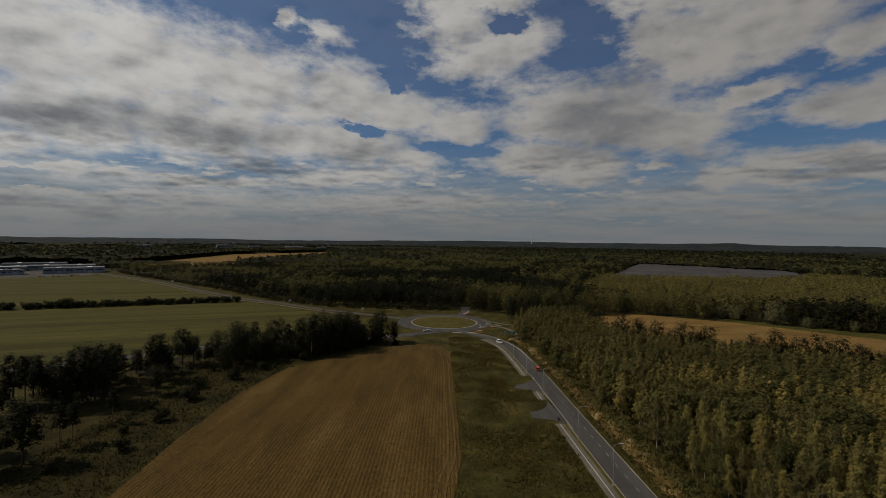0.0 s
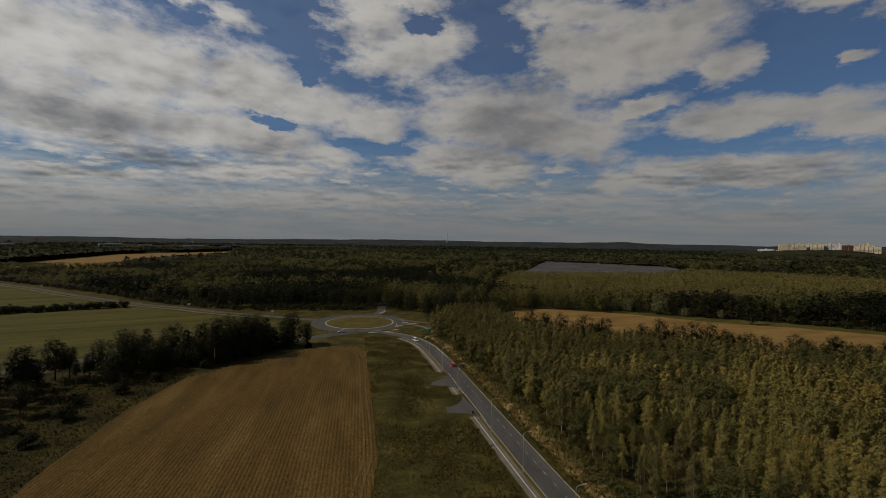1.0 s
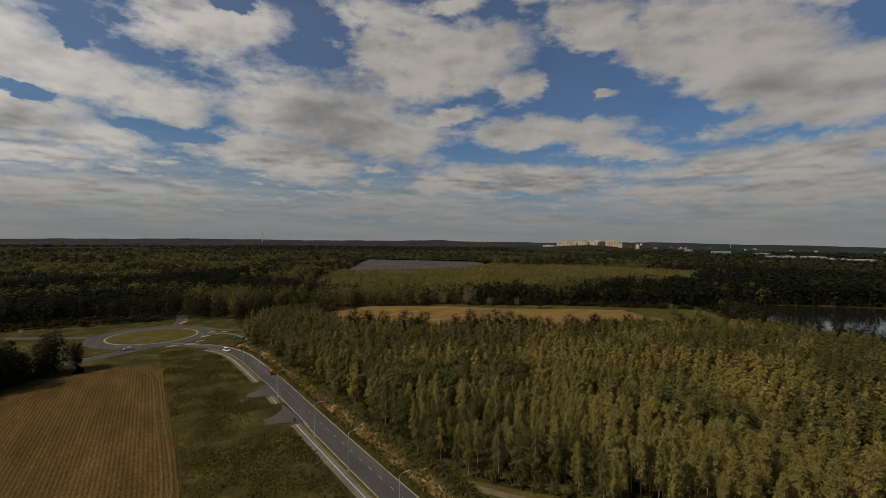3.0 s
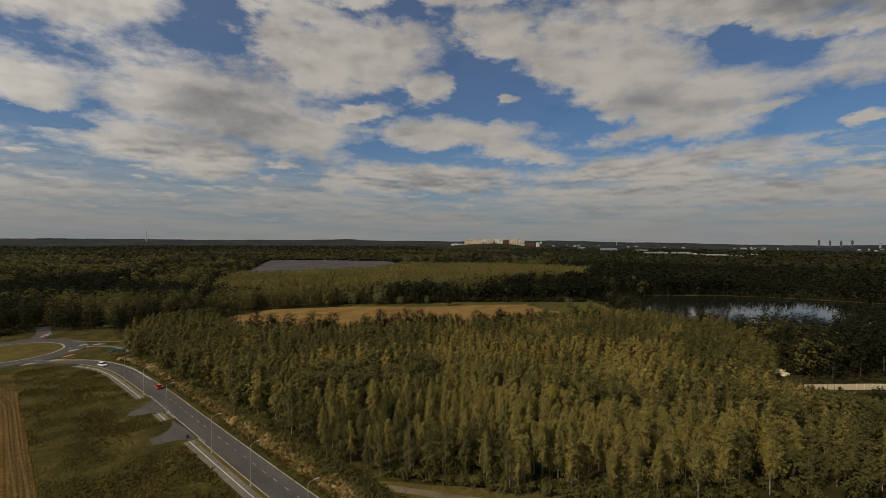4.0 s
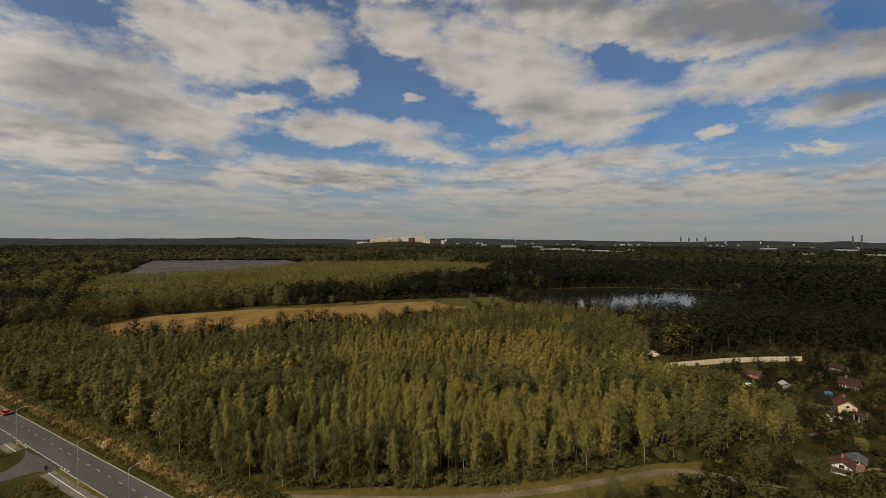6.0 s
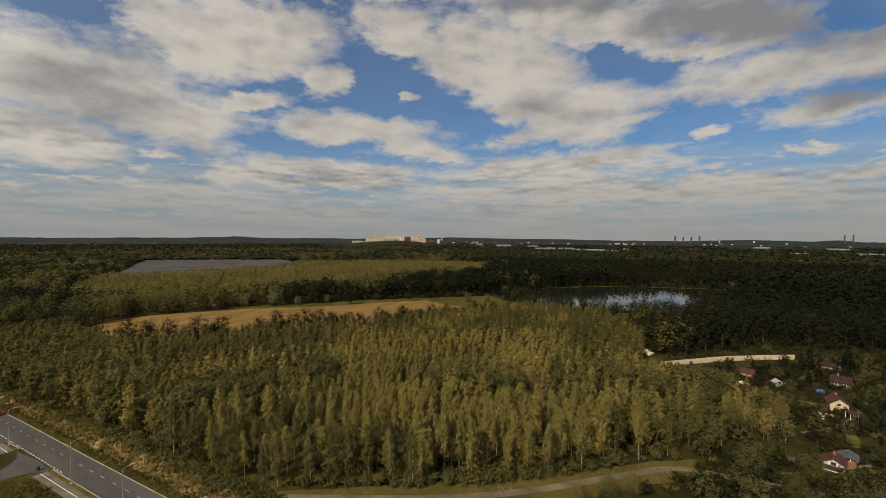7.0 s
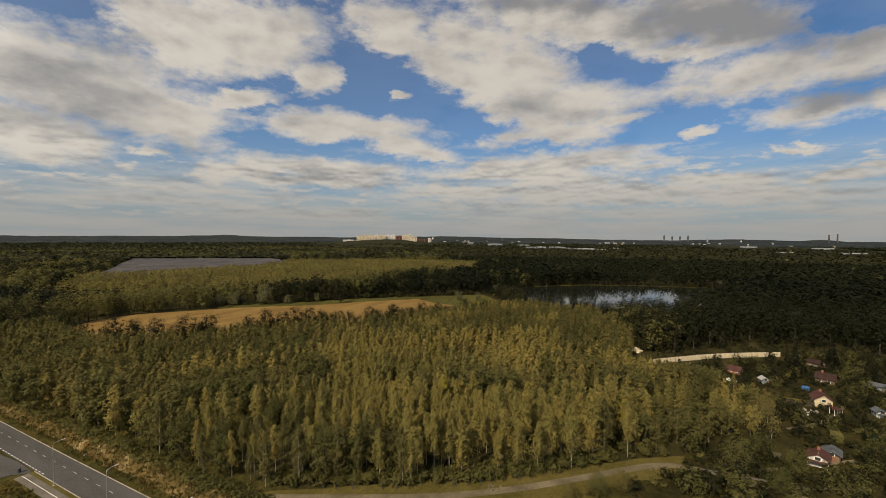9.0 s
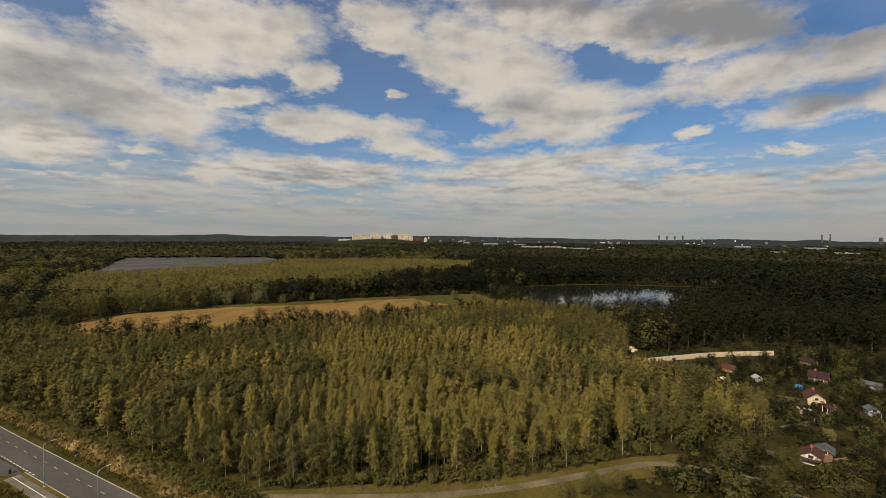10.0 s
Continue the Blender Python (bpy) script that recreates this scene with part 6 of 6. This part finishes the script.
low &= (patchy(lx, ly, 0.09, 21) + rng.normal(0, 0.2, len(lx)) > 0.0) & ~near_line(wall_line, lx, ly, 1.6)
low &= ~((lx < wall_line[:, 0].max()) & (np.hypot(lx, ly) > 196) & (np.hypot(lx, ly) < 262) & (lx + ly * 0.98 < 232) & (lx + ly * 0.98 > 214))
woodland("garden_growth", [shrub(1.9, 44, 0.3, 7) for _ in range(5)], [BARK, DARK_LEAF], lx[low], ly[low], rng.uniform(0.4, 1.3, low.sum()), "dense dark shrubs and beds between the garden plots", 0.3)
for n, k in enumerate(np.nonzero(keep)[0]):
    u, s = rng.random(), rng.uniform(0.5, 1.0)
    x, y = gx[k], gy[k]
    if u < 0.06 and not (x < 168 and y > -22):
        plant("spruce_tree", fir[n % 2], x, y, s * 0.6, n * 37, "dark conical spruce in a garden", "garden spruces")
    elif u < 0.14:
        plant("shrub", bright[n % 2], x, y, s, n * 37, "bright yellow-green garden shrub", "garden shrubs")
    elif u < 0.55:
        plant("shrub", fruit[4 + n % 3], x, y, s, n * 37, "dark green garden shrub", "garden shrubs")
    else:
        plant("fruit_tree", fruit[n % 4], x, y, s * (1.25 if gx[k] < 165 and gy[k] > -14 else 1), n * 37, "green garden fruit tree", "garden trees")
for x, y, s in ((232, -31, 1.0), (250, -46, 1.05), (226, -33, 0.7)):
    plant("spruce_tree", fir[0], x, y, s, x * 5, "tall dark spruce beside the wall", "garden spruces")
big_round = tree_meshes(lambda: broadleaf(8, 4200, 0.15, 32, 0.46, 0.1), BARK, GREEN_BIRCH_LEAF, 2) + tree_meshes(lambda: broadleaf(8, 4200, 0.15, 32, 0.42, 0.1), BARK, OAK_LEAF, 2)
for n, (x, y, s) in enumerate(((124, -6, 0.95), (97, 19.5, 0.62), (101.5, 15.5, 0.6), (92.5, 24, 0.45), (128, -18, 0.9), (118, -14, 0.8), (133, -12, 0.8))):
    plant("broadleaf_tree", big_round[n % 2 + (2 if n > 3 else 0)], x, y, s, n * 71, "broad rounded dark green tree beside the gardens" if n > 3 else "broad rounded light green tree beside the track", "rounded trees by the track")

HALL_ROOF = surface("hall_roof", (0.10, 0.105, 0.11), (0.17, 0.175, 0.18), 0.04, 0.5, 0.7, 0.05)
# ---- industrial halls by the western field ----
def hall(x, y, turn, w, d, h, wall_mat, roof_mat, label, group, z=0.0, bays=6):
    t = thing("industrial_hall", (x, y, z), turn, label, "industrial hall", group)
    boxed("wall", (-w, -d, -2), (w, d, h), wall_mat, t, 0.2)
    boxed("roof", (-w - 0.4, -d - 0.4, h), (w + 0.4, d + 0.4, h + 0.9), roof_mat, t, 0.2)
    for k in range(bays):
        u = -w + 2 * w * (k + 0.5) / bays
        boxed("window", (u - w / bays * 0.7, -d - 0.12, h * 0.55), (u + w / bays * 0.7, -d + 0.1, h * 0.8), WINDOW_GLASS, t, 0.02, "dark window band")
    for k in range(max(1, bays // 3)):
        u = -w + 2 * w * (k + 0.5) / max(1, bays // 3)
        boxed("gate", (u - 2.2, -d - 0.15, 0.0), (u + 2.2, -d + 0.1, 4.2), PALE_ROOF, t, 0.02)
        boxed("roof_light", (u - 3, -d * 0.5, h + 0.9), (u + 3, d * 0.5, h + 1.4), WHITE_WALL, t, 0.1)
    return t


for x, y, w, d, h, wm, rm in ((-532, 640, 34, 14, 7, GREY_CLAD, HALL_ROOF), (-580, 590, 16, 9, 6, GREY_CLAD, FELT), (-600, 700, 40, 16, 6, GREY_CLAD, HALL_ROOF), (-680, 740, 40, 16, 6, GREY_CLAD, FELT), (-640, 650, 22, 12, 6, GREY_CLAD, PALE_ROOF)):
    hall(x, y, 40, w, d, h, wm, rm, "grey flat-roofed industrial hall beside the field", "industrial halls")
lorry_paint = (WHITE_PAINT, RED_PAINT, DARK_METAL)
for n in range(8):
    x, y = -480 - 5.2 * n + (n % 3), 590 - 3.4 * n
    car(x, y, 40 + 90 * (n % 2), lorry_paint[n % 3 if n % 4 else 0], ("white", "red", "dark")[n % 3 if n % 4 else 0] + " car parked in the factory yard")

DARK_STACK = surface("sooty_brick", (0.05, 0.042, 0.042), (0.09, 0.075, 0.072), 0.05, 0.5, 0.9, 0.1)
# ---- the far town, towers and masts ----
def polar_at(azimuth, r):
    return r * math.sin(radians(azimuth)), r * math.cos(radians(azimuth))


def apartment_block(azimuth, r, half, h, mat, label):
    x, y = polar_at(azimuth, r)
    t = thing("apartment_block", (x, y, float(hills(np.array(x), np.array(y))) - 1), -azimuth, label, "apartment block", "far town blocks")
    boxed("wall", (-half, -7, 0), (half, 7, h), mat, t, 0.3)
    boxed("roof", (-half - 0.3, -7.3, h), (half + 0.3, 7.3, h + 0.8), FELT, t, 0.1)
    boxed("lift_house", (-3, -3, h + 0.8), (3, 3, h + 4), mat, t, 0.1)
    floors = max(3, int(h / 5))
    for k in range(floors):
        boxed("window_band", (-half + 1.5, -7.12, 2.2 + k * (h - 2) / floors), (half - 1.5, -6.9, 2.2 + k * (h - 2) / floors + 1.6), WINDOW_GLASS, t)
    for k in range(max(2, int(half / 7))):
        u = -half + 2 * half * (k + 0.5) / max(2, int(half / 7))
        boxed("stair_bay", (u - 0.9, -7.5, 0.5), (u + 0.9, -6.95, h + 0.3), BRICK_BAY, t, 0.05, "brown vertical stair bay")


BRICK_BAY = surface("brown_bay", (0.14, 0.09, 0.055), (0.24, 0.16, 0.10), 0.1, 0.6, 0.9, 0.1)
for a, half, h, m in ((48.4, 16, 34, TOWN_CREAM), (49.0, 10, 36, TOWN_CREAM), (49.6, 18, 33, TOWN_CREAM), (50.4, 14, 32, WHITE_WALL), (51.0, 16, 33, TOWN_CREAM), (51.9, 20, 32, WHITE_WALL), (52.6, 9, 35, WHITE_WALL), (53.3, 16, 30, RED_TILE), (54.1, 14, 36, TOWN_CREAM), (54.6, 10, 40, TOWN_CREAM), (55.0, 16, 32, TOWN_CREAM), (46.9, 22, 18, WHITE_WALL), (47.8, 18, 9, WHITE_WALL), (49.3, 20, 8, WHITE_WALL), (50.9, 16, 9, TOWN_CREAM), (56.0, 22, 22, RED_TILE), (57.2, 6, 30, WHITE_WALL)):
    apartment_block(a, 2700 + 40 * math.sin(a * 9), half * 1.5, h * 1.2, m, "sunlit pale apartment block on the far rise" if m is not RED_TILE else "reddish apartment block on the far rise")
for a, e, r in ((65.6, -0.83, 2200), (69.2, -0.94, 2300), (70.3, -1.22, 1750), (71.4, -1.18, 1750), (73.4, -1.18, 1800), (74.8, -1.3, 1700), (76.8, -1.34, 1650), (78.8, -1.45, 1600), (80.0, -1.22, 1900), (62.5, -0.7, 2600), (96.6, -1.38, 1650), (101.8, -1.34, 1700), (99.5, -0.9, 2300), (93.5, -0.85, 2500), (-26.1, -0.95, 2100), (-23.1, -1.06, 2000), (-18.6, -1.09, 2000), (-15.3, -1.13, 1950), (-34, -1.0, 2000)):
    x, y = polar_at(a, r)
    top = EYE + r * math.tan(radians(e))
    hall(x, y, -a + 8, 26 + 9 * math.sin(a * 5), 9, max(8, top), GREY_CLAD, PALE_ROOF, "long pale far building above the tree tops", "far halls", bays=5)
for n, a in enumerate((85.43, 86.25, 87.05, 87.85)):
    x, y = polar_at(a, 3800)
    t = thing("tower", (x, y, 5), -a, "dark far industrial tower with a wider head", "tower", "far towers")
    boxed("shaft", (-4.5, -4.5, 0), (4.5, 4.5, 54 + 5 * (n % 3 == 0)), DARK_METAL, t, 0.5)
    boxed("head", (-6.5, -6.5, 47), (6.5, 6.5, 62 + 5 * (n % 3 == 0)), DARK_METAL, t, 0.8)
    boxed("roof", (-3.5, -3.5, 62), (3.5, 3.5, 68 + 5 * (n % 3 == 0)), DARK_METAL, t, 0.5)
for a, top, r0, mat, label in ((99.97, 82, 4.5, DARK_STACK, "tall brick chimney far beyond the woods"), (100.59, 86, 4.5, DARK_STACK, "tall brick chimney far beyond the woods"), (92.85, 42, 4.0, WHITE_WALL, "white silo tower beyond the woods"), (89.74, 56, 6, GREY_CLAD, "grey far tower block"), (104.1, 66, 10, DARK_STACK, "broad brick chimney far beyond the woods"), (11.32, 106, 3.2, CONCRETE, "tall pale far mast above the woods"), (57.6, 50, 7, WHITE_WALL, "white water tower beyond the woods"), (66.5, 72, 1.6, STEEL, "thin steel mast far beyond the woods")):
    x, y = polar_at(a, 3700)
    t = thing("chimney" if "chimney" in label else "mast" if "mast" in label else "tower", (x, y, 0), 0, label, "tower", "far towers")
    part("shaft", tube(bmesh.new(), (0, 0, -2), (0, 0, top), r0 * 1.25, r0 * 0.8, 12), mat, t)
    part("top_ring", tube(bmesh.new(), (0, 0, top - 2.5), (0, 0, top + 0.5), r0, r0, 12), mat, t)

# small far houses whose walls catch the sun
def far_house(azimuth, r, half, h, mat, roof_mat):
    x, y = polar_at(azimuth, r)
    t = thing("house", (x, y, float(hills(np.array(x), np.array(y))) - 1), -azimuth + rng.uniform(-30, 30), "small pale house far off among trees", "house", "far houses")
    boxed("wall", (-half, -4, 0), (half, 4, h), mat, t)
    bm = gable(bmesh.new(), half + 0.5, 4.6, 0.2, 3.4)
    bm.transform(Matrix.Translation((0, 0, h)))
    part("roof", bm, roof_mat, t)
    boxed("window", (-half * 0.6, -4.1, h - 3), (half * 0.6, -3.95, h - 1.4), WINDOW_GLASS, t)


for n in range(46):
    a = 57 + 47 * rng.random() if n % 3 else -44 + 38 * rng.random()
    far_house(a + rng.uniform(-0.4, 0.4), 2980 + rng.uniform(0, 420), rng.uniform(3, 9), 15 + rng.uniform(0, 5), (PALE_ROOF, CREAM, GREY_CLAD)[n % 3], (RED_TILE, FELT, PALE_ROOF)[n % 3])
